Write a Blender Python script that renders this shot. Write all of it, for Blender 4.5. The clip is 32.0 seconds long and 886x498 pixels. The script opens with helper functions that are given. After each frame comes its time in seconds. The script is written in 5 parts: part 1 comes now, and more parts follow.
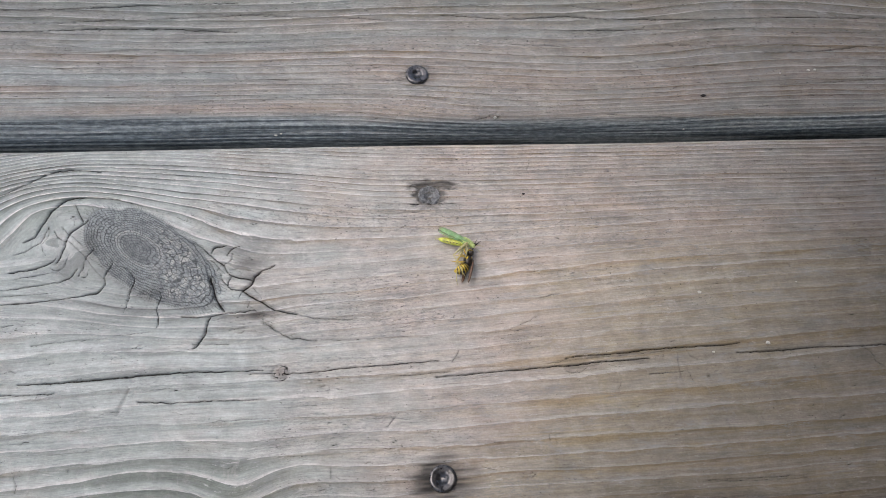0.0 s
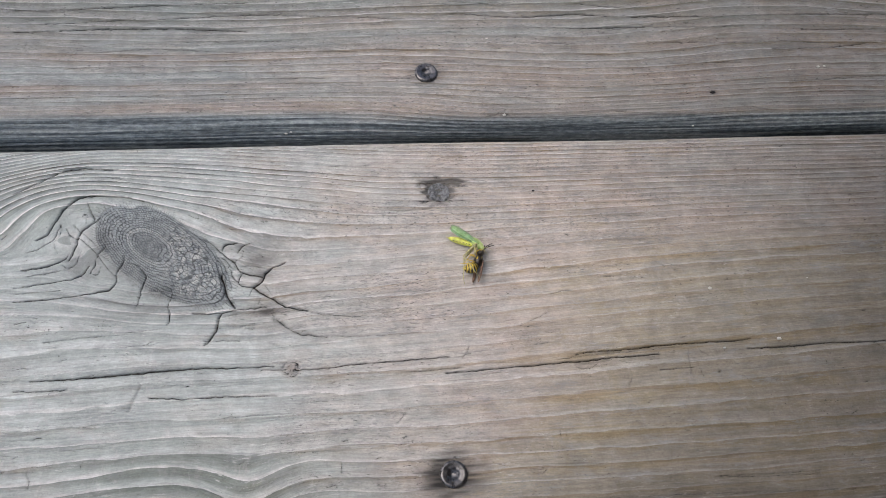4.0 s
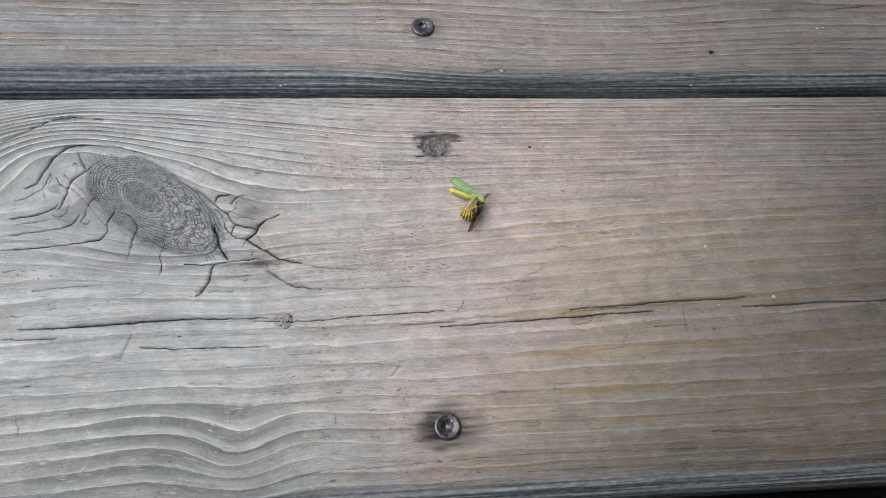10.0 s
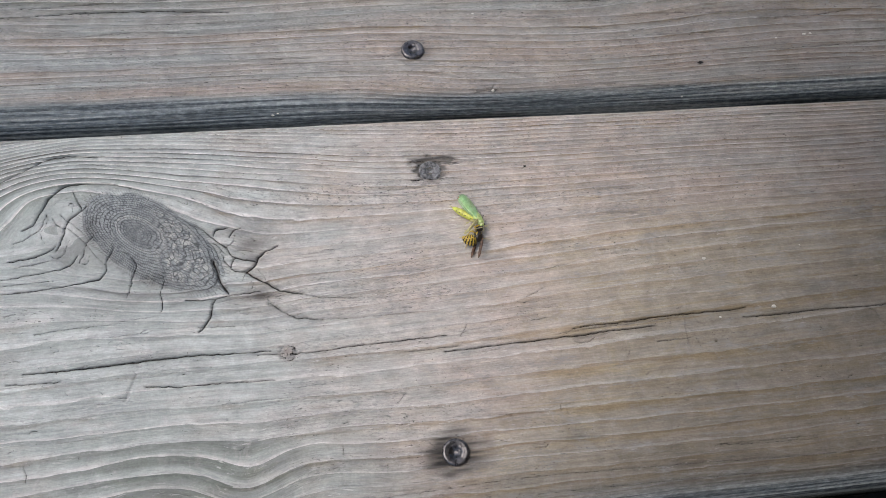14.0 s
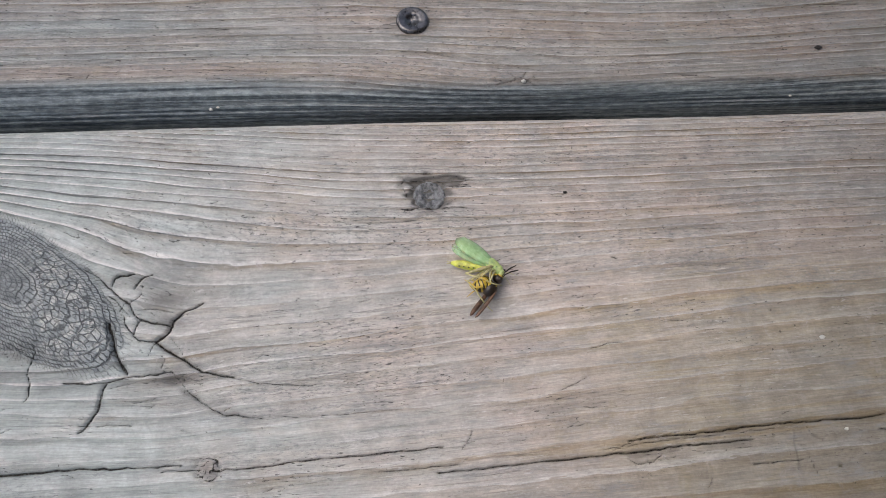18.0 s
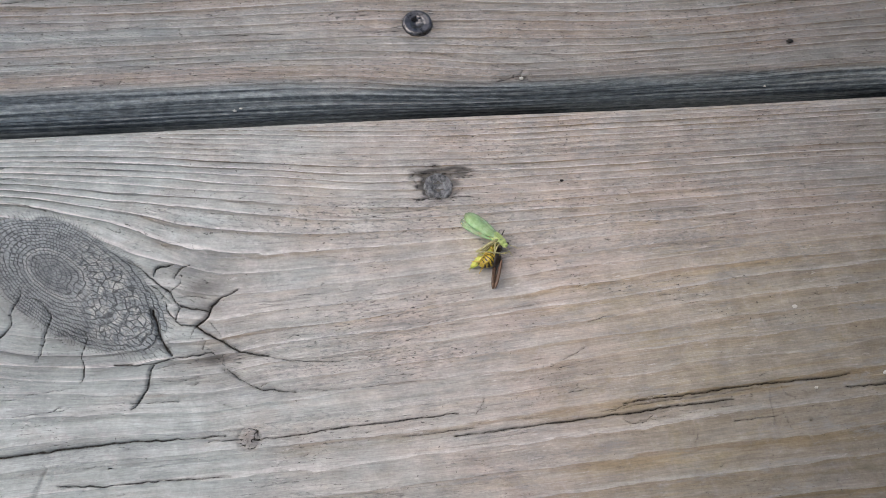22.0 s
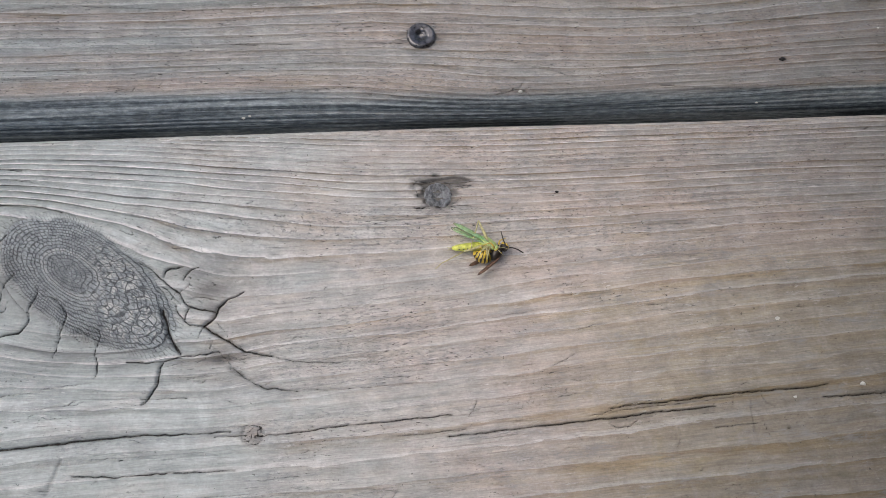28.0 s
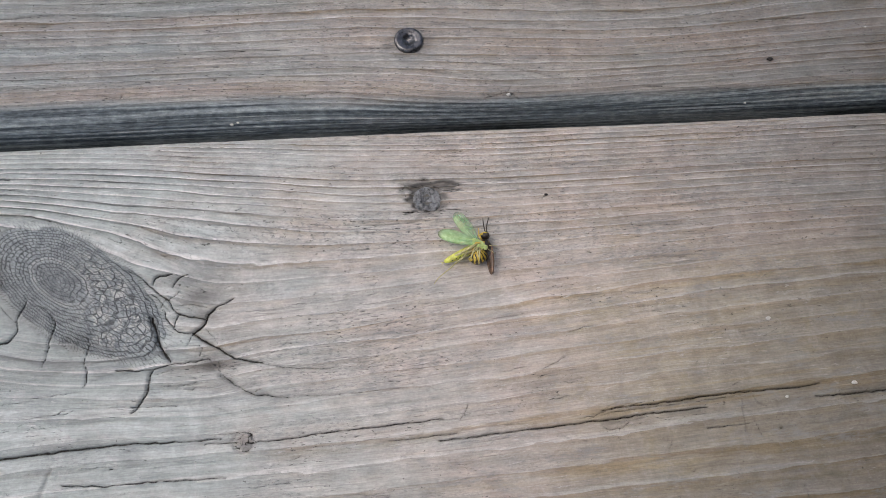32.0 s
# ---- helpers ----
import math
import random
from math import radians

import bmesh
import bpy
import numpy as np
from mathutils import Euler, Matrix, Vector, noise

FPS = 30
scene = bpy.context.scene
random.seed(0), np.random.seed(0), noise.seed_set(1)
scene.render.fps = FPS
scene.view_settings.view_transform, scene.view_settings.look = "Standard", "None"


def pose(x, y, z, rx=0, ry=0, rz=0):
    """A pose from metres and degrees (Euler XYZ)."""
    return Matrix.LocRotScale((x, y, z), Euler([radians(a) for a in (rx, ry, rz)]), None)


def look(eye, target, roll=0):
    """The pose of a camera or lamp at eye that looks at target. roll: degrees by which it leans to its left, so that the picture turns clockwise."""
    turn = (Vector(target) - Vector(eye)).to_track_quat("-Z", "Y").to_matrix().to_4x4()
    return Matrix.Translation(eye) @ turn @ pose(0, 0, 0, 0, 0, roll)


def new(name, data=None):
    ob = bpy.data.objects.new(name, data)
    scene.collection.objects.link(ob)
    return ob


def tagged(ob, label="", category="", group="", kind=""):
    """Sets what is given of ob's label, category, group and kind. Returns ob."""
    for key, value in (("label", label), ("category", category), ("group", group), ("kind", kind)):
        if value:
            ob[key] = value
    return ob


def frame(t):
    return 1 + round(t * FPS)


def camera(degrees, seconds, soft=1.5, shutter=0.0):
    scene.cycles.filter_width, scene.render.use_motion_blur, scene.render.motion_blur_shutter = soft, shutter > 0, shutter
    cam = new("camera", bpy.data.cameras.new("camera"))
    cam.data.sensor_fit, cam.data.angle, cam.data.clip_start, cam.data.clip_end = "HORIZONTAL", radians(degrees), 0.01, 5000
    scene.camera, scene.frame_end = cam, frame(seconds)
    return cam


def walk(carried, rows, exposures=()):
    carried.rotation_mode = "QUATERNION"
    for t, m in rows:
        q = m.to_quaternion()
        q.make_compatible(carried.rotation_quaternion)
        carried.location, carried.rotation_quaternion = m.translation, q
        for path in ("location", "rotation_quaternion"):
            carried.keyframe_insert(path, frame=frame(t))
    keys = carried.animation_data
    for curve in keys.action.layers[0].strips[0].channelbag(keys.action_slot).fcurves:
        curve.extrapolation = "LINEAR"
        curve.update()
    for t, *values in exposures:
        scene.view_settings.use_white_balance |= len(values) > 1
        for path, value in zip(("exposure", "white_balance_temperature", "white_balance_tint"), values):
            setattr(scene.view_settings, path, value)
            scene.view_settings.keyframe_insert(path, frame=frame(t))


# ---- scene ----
# ---- camera and its path ----
cam = camera(56.7, 32.0, soft=0.8)
PATH = [
    (0.0, -0.0248, -0.1615, 0.2525, 25.60, -4.54, -4.05),
    (0.5, -0.0247, -0.1617, 0.2513, 25.43, -4.31, -3.89),
    (1.0, -0.0241, -0.1623, 0.2512, 25.76, -4.14, -4.00),
    (1.5, -0.0248, -0.1628, 0.2496, 25.57, -4.02, -4.04),
    (2.0, -0.0265, -0.1605, 0.2517, 25.53, -4.21, -3.99),
    (2.5, -0.0258, -0.1628, 0.2519, 25.56, -3.85, -3.98),
    (3.0, -0.0264, -0.1627, 0.2518, 25.87, -4.25, -4.19),
    (3.5, -0.0253, -0.1643, 0.2513, 25.99, -3.95, -3.97),
    (5.5, -0.0267, -0.1635, 0.2530, 25.71, -3.97, -4.01),
    (6.0, -0.0261, -0.1646, 0.2530, 26.06, -3.91, -3.87),
    (6.5, -0.0281, -0.1624, 0.2528, 25.43, -4.37, -3.45),
    (7.0, -0.0271, -0.1676, 0.2515, 25.84, -3.94, -2.65),
    (7.5, -0.0261, -0.1714, 0.2498, 26.22, -3.86, -2.80),
    (8.0, -0.0271, -0.1710, 0.2454, 25.11, -5.00, -3.15),
    (8.5, -0.0278, -0.1649, 0.2506, 25.51, -5.41, -3.66),
    (9.0, -0.0260, -0.1716, 0.2434, 24.93, -4.72, -3.94),
    (9.5, -0.0285, -0.1669, 0.2485, 24.21, -4.59, -3.85),
    (10.0, -0.0284, -0.1710, 0.2456, 24.58, -5.09, -3.72),
    (10.5, -0.0293, -0.1671, 0.2469, 23.93, -5.49, -3.28),
    (11.0, -0.0307, -0.1692, 0.2470, 24.94, -5.34, -3.74),
    (11.5, -0.0301, -0.1657, 0.2507, 25.01, -5.54, -3.93),
    (12.0, -0.0288, -0.1689, 0.2505, 25.20, -4.98, -3.71),
    (12.5, -0.0287, -0.1691, 0.2487, 24.44, -5.48, -4.00),
    (13.0, -0.0265, -0.1710, 0.2492, 25.36, -4.86, -3.96),
    (13.5, -0.0270, -0.1705, 0.2471, 24.67, -4.68, -4.39),
    (14.0, -0.0302, -0.1639, 0.2490, 24.82, -4.49, -6.18),
    (14.5, -0.0247, -0.1553, 0.2486, 23.99, -1.42, -7.26),
    (16.5, -0.0191, -0.1148, 0.1710, 22.54, -2.31, -5.14),
    (17.0, -0.0140, -0.1115, 0.1761, 22.14, -3.34, -4.01),
    (17.5, -0.0140, -0.1091, 0.1784, 22.03, -3.67, -4.02),
    (18.0, -0.0134, -0.1087, 0.1810, 22.37, -3.55, -3.83),
    (18.5, -0.0130, -0.1088, 0.1820, 21.79, -2.80, -4.08),
    (19.0, -0.0146, -0.1080, 0.1847, 21.37, -2.09, -4.85),
    (19.5, -0.0118, -0.1056, 0.1881, 20.03, -3.18, -5.92),
    (20.0, -0.0115, -0.1084, 0.1910, 19.93, -4.68, -6.82),
    (20.5, -0.0193, -0.1069, 0.1953, 19.86, -5.57, -6.00),
    (21.0, -0.0213, -0.1093, 0.1997, 20.70, -3.93, -5.99),
    (21.5, -0.0210, -0.1117, 0.2022, 21.12, -3.83, -5.95),
    (22.0, -0.0215, -0.1125, 0.2001, 20.62, -4.09, -5.45),
    (22.5, -0.0223, -0.1114, 0.1992, 20.24, -4.14, -5.53),
    (23.0, -0.0205, -0.1120, 0.2010, 20.72, -3.77, -5.62),
    (23.5, -0.0202, -0.1117, 0.2034, 20.99, -3.39, -5.32),
    (24.0, -0.0201, -0.1114, 0.2014, 20.87, -3.38, -5.13),
    (24.5, -0.0199, -0.1115, 0.2004, 20.68, -3.44, -5.26),
    (25.0, -0.0219, -0.1116, 0.2007, 20.41, -4.17, -5.21),
    (25.5, -0.0196, -0.1136, 0.2079, 21.28, -4.05, -5.02),
    (27.5, -0.0192, -0.1110, 0.2116, 20.26, -4.32, -4.44),
    (28.0, -0.0203, -0.1096, 0.2111, 19.35, -4.19, -4.23),
    (28.5, -0.0198, -0.1112, 0.2098, 19.64, -4.12, -4.76),
    (29.0, -0.0213, -0.1109, 0.2095, 19.78, -4.44, -4.81),
    (29.5, -0.0196, -0.1128, 0.2092, 19.90, -4.11, -4.58),
    (30.0, -0.0203, -0.1118, 0.2107, 19.82, -3.95, -4.57),
    (30.5, -0.0188, -0.1084, 0.2131, 19.20, -3.86, -4.77),
    (31.0, -0.0178, -0.1106, 0.2114, 19.73, -3.98, -4.78),
    (31.5, -0.0183, -0.1105, 0.2101, 19.55, -4.19, -4.92),
    (32.0, -0.0179, -0.1099, 0.2110, 19.73, -4.05, -4.96),
]
walk(cam, [(t, pose(x, y, z, rx, ry, rz)) for t, x, y, z, rx, ry, rz in PATH],
     exposures=[(0.0, 0.25), (14.5, 0.25), (16.5, 0.18), (32.0, 0.18)])

# ---- light: a bright overcast sky, brighter from one side ----
SUN_ELEVATION, SUN_AZIMUTH = 60.0, -75.0
world = bpy.data.worlds.new("overcast_sky")
scene.world = world
world.use_nodes = True
wn = world.node_tree.nodes
sky = wn.new("ShaderNodeTexSky")
sky.sky_type, sky.sun_disc = "NISHITA", False
sky.sun_elevation, sky.sun_rotation = radians(SUN_ELEVATION), radians(SUN_AZIMUTH)
sky.dust_density, sky.air_density, sky.ozone_density = 4.5, 1.0, 1.0
wn["Background"].inputs["Strength"].default_value = 0.14
world.node_tree.links.new(sky.outputs[0], wn["Background"].inputs["Color"])
sun_data = bpy.data.lights.new("sun", "SUN")
sun_data.energy, sun_data.angle, sun_data.color = 0.6, radians(45), (1.0, 0.975, 0.94)
sun = new("sun", sun_data)
az, el = radians(SUN_AZIMUTH), radians(SUN_ELEVATION)
sun.matrix_world = look((math.sin(az) * math.cos(el), math.cos(az) * math.cos(el), math.sin(el)), (0, 0, 0))


# ---- node helpers ----
class Nodes:
    """A small builder for a material's nodes."""

    def __init__(self, name, rough=0.6, metal=0.0):
        self.mat = bpy.data.materials.new(name)
        self.mat.use_nodes = True
        self.tree = self.mat.node_tree
        self.bsdf = self.tree.nodes["Principled BSDF"]
        self.bsdf.inputs["Roughness"].default_value = rough
        self.bsdf.inputs["Metallic"].default_value = metal

    def put(self, socket, value):
        if isinstance(value, bpy.types.NodeSocket):
            self.tree.links.new(value, socket)
        elif isinstance(value, (tuple, list)) and len(value) == 3 and socket.type == "RGBA":
            socket.default_value = (*value, 1)
        else:
            socket.default_value = value

    def math(self, op, a, b=0.0, c=0.0, clamp=False):
        n = self.tree.nodes.new("ShaderNodeMath")
        n.operation, n.use_clamp = op, clamp
        for s, v in zip(n.inputs, (a, b, c)):
            self.put(s, v)
        return n.outputs[0]

    def attr(self, name):
        n = self.tree.nodes.new("ShaderNodeAttribute")
        n.attribute_name = name
        return n

    def split(self, vector):
        n = self.tree.nodes.new("ShaderNodeSeparateXYZ")
        self.put(n.inputs[0], vector)
        return n.outputs

    def join(self, x, y, z):
        n = self.tree.nodes.new("ShaderNodeCombineXYZ")
        for s, v in zip(n.inputs, (x, y, z)):
            self.put(s, v)
        return n.outputs[0]

    def stretch(self, vector, sx, sy, sz=1.0):
        n = self.tree.nodes.new("ShaderNodeVectorMath")
        n.operation = "MULTIPLY"
        self.put(n.inputs[0], vector)
        n.inputs[1].default_value = (sx, sy, sz)
        return n.outputs[0]

    def noise(self, vector, scale=1.0, detail=3.0, rough=0.55, warp=0.0):
        n = self.tree.nodes.new("ShaderNodeTexNoise")
        self.put(n.inputs["Vector"], vector)
        for key, v in (("Scale", scale), ("Detail", detail), ("Roughness", rough), ("Distortion", warp)):
            n.inputs[key].default_value = v
        return n.outputs["Fac"]

    def cells(self, vector, scale, feature="DISTANCE_TO_EDGE"):
        n = self.tree.nodes.new("ShaderNodeTexVoronoi")
        n.feature = feature
        self.put(n.inputs["Vector"], vector)
        n.inputs["Scale"].default_value = scale
        return n.outputs["Distance"]

    def ramp(self, value, low, high, a=0.0, b=1.0):
        n = self.tree.nodes.new("ShaderNodeMapRange")
        n.interpolation_type = "SMOOTHSTEP"
        for s, v in zip(n.inputs, (value, low, high, a, b)):
            self.put(s, v)
        return n.outputs[0]

    def mix(self, fac, a, b, mode="MIX"):
        n = self.tree.nodes.new("ShaderNodeMix")
        n.data_type, n.blend_type = "RGBA", mode
        self.put(n.inputs[0], fac)
        self.put(n.inputs[6], a)
        self.put(n.inputs[7], b)
        return n.outputs[2]

    def chance(self, value):
        n = self.tree.nodes.new("ShaderNodeTexWhiteNoise")
        n.noise_dimensions = "1D"
        self.put(n.inputs["W"], value)
        return n.outputs["Value"]

    def bump(self, height, distance, strength=1.0, under=None):
        n = self.tree.nodes.new("ShaderNodeBump")
        n.inputs["Strength"].default_value = strength
        n.inputs["Distance"].default_value = distance
        self.put(n.inputs["Height"], height)
        if under is not None:
            self.put(n.inputs["Normal"], under)
        return n.outputs[0]

    def place(self):
        return self.tree.nodes.new("ShaderNodeTexCoord").outputs["Object"]

    def done(self, color=None, normal=None, rough=None):
        for key, v in (("Base Color", color), ("Normal", normal), ("Roughness", rough)):
            if v is not None:
                self.put(self.bsdf.inputs[key], v)
        return self.mat


# ---- materials ----
def weathered_wood():
    """Grey, sun-bleached softwood. grain: millimetres along the fibre, across it, and the count of growth rings.
    stain: grime, knot wood, mildew. tint: warm unbleached wood, green-grey weathering, strength of the rings.
    split: millimetres to the edge of the nearest crack. burl: place in the knot and its rings."""
    m = Nodes("weathered_wood", rough=0.82)
    m.bsdf.inputs["Specular IOR Level"].default_value = 0.25
    u, v, ring = m.split(m.attr("grain").outputs["Vector"])
    stain = m.split(m.attr("stain").outputs["Vector"])
    warm, moss, ringy = m.split(m.attr("tint").outputs["Vector"])
    split, tone_shade, torn = m.attr("split").outputs["Fac"], m.attr("tone_shade").outputs["Fac"], m.attr("torn").outputs["Fac"]
    along = m.join(u, v, 0.0)
    flat = m.stretch(m.place(), 1000, 1000, 1000)
    sound = m.math("SUBTRACT", 1.0, stain[1])
    # growth rings: a pale edge, then slowly darker wood up to a thin dark line
    wob = m.noise(m.stretch(along, 0.04, 0.30), 1.0, 3)
    count = m.math("ADD", ring, m.math("MULTIPLY", m.math("SUBTRACT", wob, 0.5), 0.8))
    phase = m.math("FRACT", count)
    own = m.ramp(m.chance(m.math("FLOOR", count)), 0.0, 1.0, 0.25, 1.0)
    power = m.math("MULTIPLY", own, ringy)
    late = m.math("MULTIPLY", m.math("MULTIPLY", m.ramp(phase, 0.35, 0.95, 0.0, 0.28), m.ramp(phase, 1.0, 0.965)), power)
    line = m.math("MULTIPLY", m.ramp(phase, 0.74, 0.88), m.ramp(phase, 1.0, 0.95))
    late = m.math("ADD", late, m.math("MULTIPLY", m.math("MULTIPLY", line, power), m.ramp(m.noise(m.stretch(along, 0.05, 0.6), 1.0, 3), 0.35, 0.6, 0.25, 0.75)))
    lip = m.math("MULTIPLY", m.ramp(phase, 0.22, 0.02), power)
    # tones of the bleached surface
    tone = m.noise(m.stretch(flat, 0.035, 0.10), 1.0, 6, 0.62, 0.3)
    band = m.noise(m.stretch(along, 0.012, 0.40), 1.0, 4, 0.6)
    blue = m.noise(m.stretch(along, 0.05, 0.16), 1.0, 5, 0.65)
    fibre = m.noise(m.stretch(along, 0.28, 3.0), 1.0, 5, 0.62)
    speck = m.noise(flat, 1.4, 3, 0.6)
    silver = m.mix(m.ramp(band, 0.3, 0.7), (0.438, 0.482, 0.468), (0.576, 0.617, 0.603))
    brown = m.mix(m.ramp(band, 0.3, 0.7), (0.500, 0.430, 0.378), (0.641, 0.566, 0.524))
    brown = m.mix(m.ramp(warm, 0.8, 1.5, 0.0, 0.8), brown, m.mix(m.ramp(band, 0.3, 0.7), (0.455, 0.415, 0.335), (0.60, 0.555, 0.47)))
    fac = m.math("ADD", warm, m.math("MULTIPLY", m.math("SUBTRACT", tone, 0.5), 1.7), clamp=True)
    color = m.mix(fac, silver, brown)
    color = m.mix(m.math("MULTIPLY", m.ramp(blue, 0.48, 0.68), 0.40), color, (0.33, 0.345, 0.345))
    ochre = m.ramp(warm, 0.75, 1.5, 0.75, 1.5)
    tan = m.math("MULTIPLY", m.ramp(band, 0.52, 0.70), m.math("MULTIPLY", m.math("MULTIPLY", fac, ochre), 0.44))
    color = m.mix(tan, color, (0.47, 0.375, 0.225))
    color = m.mix(m.math("MULTIPLY", late, m.math("ADD", m.math("MULTIPLY", fac, 0.25), 0.52), clamp=True), color, m.mix(fac, (0.20, 0.20, 0.19), (0.35, 0.245, 0.15)))
    honey = m.math("MULTIPLY", m.math("MULTIPLY", m.ramp(phase, 0.40, 0.75), m.ramp(wob, 0.40, 0.55)), m.math("MULTIPLY", fac, own))
    color = m.mix(m.math("MULTIPLY", m.math("MULTIPLY", honey, ochre), 0.42), color, (0.50, 0.405, 0.255))
    green = m.math("MULTIPLY", moss, m.ramp(phase, 0.06, 0.9, 0.15, 1.0), clamp=True)
    color = m.mix(m.math("MULTIPLY", green, 0.70), color, (0.195, 0.225, 0.19))
    color = m.mix(m.math("MULTIPLY", lip, 0.70), color, (0.78, 0.765, 0.74))
    shade = m.math("MULTIPLY", m.ramp(fibre, 0.30, 0.70, 0.86, 1.08), m.ramp(speck, 0.3, 0.7, 0.93, 1.05))
    streak = m.noise(m.stretch(along, 0.05, 0.95), 1.0, 5, 0.65, 0.25)
    shade = m.math("MULTIPLY", shade, m.ramp(streak, 0.30, 0.68, 0.89, 1.07))
    # uneven bleaching in clouds, some of it scoured across the fibre
    cloud = m.noise(m.stretch(flat, 0.075, 0.11), 1.0, 6, 0.68, 0.9)
    chalk = m.noise(m.stretch(flat, 0.22, 0.16), 1.0, 5, 0.7, 1.4)
    color = m.mix(m.math("MULTIPLY", m.ramp(cloud, 0.52, 0.70), m.math("MULTIPLY", m.math("MULTIPLY", fac, ochre), 0.30)), color, (0.49, 0.42, 0.27))
    color = m.mix(m.ramp(chalk, 0.52, 0.74, 0.0, 0.38), color, (0.655, 0.608, 0.609))
    shade = m.math("MULTIPLY", shade, m.ramp(m.noise(flat, 0.13, 6, 0.7, 0.6), 0.30, 0.70, 0.85, 1.11))
    # each plank's own darker tone, plus shade painted in across it
    shade = m.math("MULTIPLY", shade, m.math("SUBTRACT", 1.0, m.math("MULTIPLY", tone_shade, 0.42)))
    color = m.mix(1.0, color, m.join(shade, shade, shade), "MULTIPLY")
    crust = m.math("MULTIPLY", m.ramp(m.noise(m.stretch(along, 0.55, 1.7), 1.0, 5, 0.72), 0.50, 0.62), m.ramp(m.math("ADD", m.noise(m.stretch(along, 0.014, 0.11), 1.0, 4, 0.6), torn), 0.47, 0.62))
    color = m.mix(m.math("MULTIPLY", crust, 0.56), color, (0.20, 0.21, 0.215))
    smudge = m.math("MULTIPLY", m.ramp(m.noise(m.stretch(flat, 0.055, 0.20), 1.0, 5, 0.66, 0.5), 0.52, 0.66), m.ramp(m.noise(m.stretch(along, 0.35, 1.3), 1.0, 5, 0.75), 0.36, 0.60))
    color = m.mix(m.math("MULTIPLY", smudge, 0.55), color, (0.28, 0.293, 0.30))
    flake = m.math("MULTIPLY", m.ramp(m.noise(m.stretch(along, 0.22, 1.25), 1.0, 4, 0.7, 0.5), 0.56, 0.70), m.ramp(m.noise(flat, 0.05, 3), 0.40, 0.62))
    color = m.mix(m.math("MULTIPLY", m.math("MULTIPLY", flake, m.ramp(tone_shade, 0.3, 1.1, 1.0, 0.35)), 0.55), color, (0.77, 0.755, 0.745))
    # torn pores: short dark dashes in drifts, pits, and hair cracks along the fibre
    drift = m.ramp(m.math("ADD", m.noise(m.stretch(flat, 0.035, 0.10), 1.0, 3), torn), 0.43, 0.64, 0.02, 1.0)
    dash = m.math("MULTIPLY", m.ramp(m.noise(m.stretch(along, 0.60, 2.6), 1.0, 4, 0.62, 0.6), 0.615, 0.66), drift)
    thin = m.math("MULTIPLY", m.ramp(m.noise(m.stretch(along, 0.13, 3.2), 1.0, 3, 0.6, 0.2), 0.63, 0.69), m.ramp(m.noise(m.stretch(along, 0.02, 0.2), 1.0, 2), 0.40, 0.60))
    hair_n = m.noise(m.stretch(along, 0.014, 0.60), 1.0, 2, 0.5)
    hair = m.ramp(m.math("ABSOLUTE", m.math("SUBTRACT", hair_n, 0.5)), 0.008, 0.001)
    hair = m.math("MULTIPLY", hair, m.ramp(m.math("ADD", m.noise(m.stretch(along, 0.04, 0.25), 1.0, 2), torn), 0.52, 0.62))
    pit = m.math("MULTIPLY", m.ramp(m.noise(flat, 0.75, 3, 0.6), 0.69, 0.72), m.ramp(m.noise(flat, 0.07, 2), 0.42, 0.58))
    dark = m.math("MAXIMUM", m.math("MAXIMUM", m.math("MULTIPLY", dash, 0.80), m.math("MULTIPLY", thin, 0.3)), m.math("MAXIMUM", m.math("MULTIPLY", hair, 0.32), m.math("MULTIPLY", pit, 0.65)))
    dark = m.math("MULTIPLY", dark, sound)
    color = m.mix(dark, color, (0.060, 0.056, 0.052))
    # knot wood: rings split into rows of small blocks, larger pale blocks on one side, a dark heart with a pale rim
    ex, ey, kr = m.split(m.attr("burl").outputs["Vector"])
    theta = m.math("ARCTAN2", ey, ex)
    arc = m.math("SUBTRACT", theta, m.math("MULTIPLY", m.math("SINE", m.math("MULTIPLY", theta, 2.0)), 0.28))
    jolt = m.math("SUBTRACT", m.noise(flat, 0.30, 3, 0.6), 0.5)
    tier = m.math("ADD", m.math("MULTIPLY", kr, 16.5), m.math("MULTIPLY", jolt, 1.9))
    row = m.math("FLOOR", tier)
    blocks = m.math("ADD", m.math("MULTIPLY", m.math("MULTIPLY", arc, m.math("ADD", row, 0.5)), 1.30), m.math("MULTIPLY", m.chance(row), 9.0))
    blocks = m.math("ADD", blocks, m.math("MULTIPLY", m.math("SUBTRACT", m.noise(flat, 0.8, 2), 0.5), 1.1))
    edge_h = m.math("SUBTRACT", 0.5, m.math("ABSOLUTE", m.math("SUBTRACT", m.math("FRACT", tier), 0.5)))
    edge_v = m.math("SUBTRACT", 0.5, m.math("ABSOLUTE", m.math("SUBTRACT", m.math("FRACT", blocks), 0.5)))
    fade = m.noise(flat, 0.55, 4, 0.7)
    rows = m.math("MULTIPLY", m.ramp(edge_h, 0.19, 0.04), m.ramp(fade, 0.34, 0.56, 0.45, 1.0))
    posts = m.math("MULTIPLY", m.ramp(edge_v, 0.17, 0.03), m.ramp(m.noise(flat, 0.6, 4, 0.7), 0.36, 0.58, 0.25, 1.0))
    heart = m.ramp(kr, 0.40, 0.20)
    net = m.math("MULTIPLY", m.math("MAXIMUM", rows, posts), m.ramp(kr, 0.05, 0.36, 0.55, 1.0))
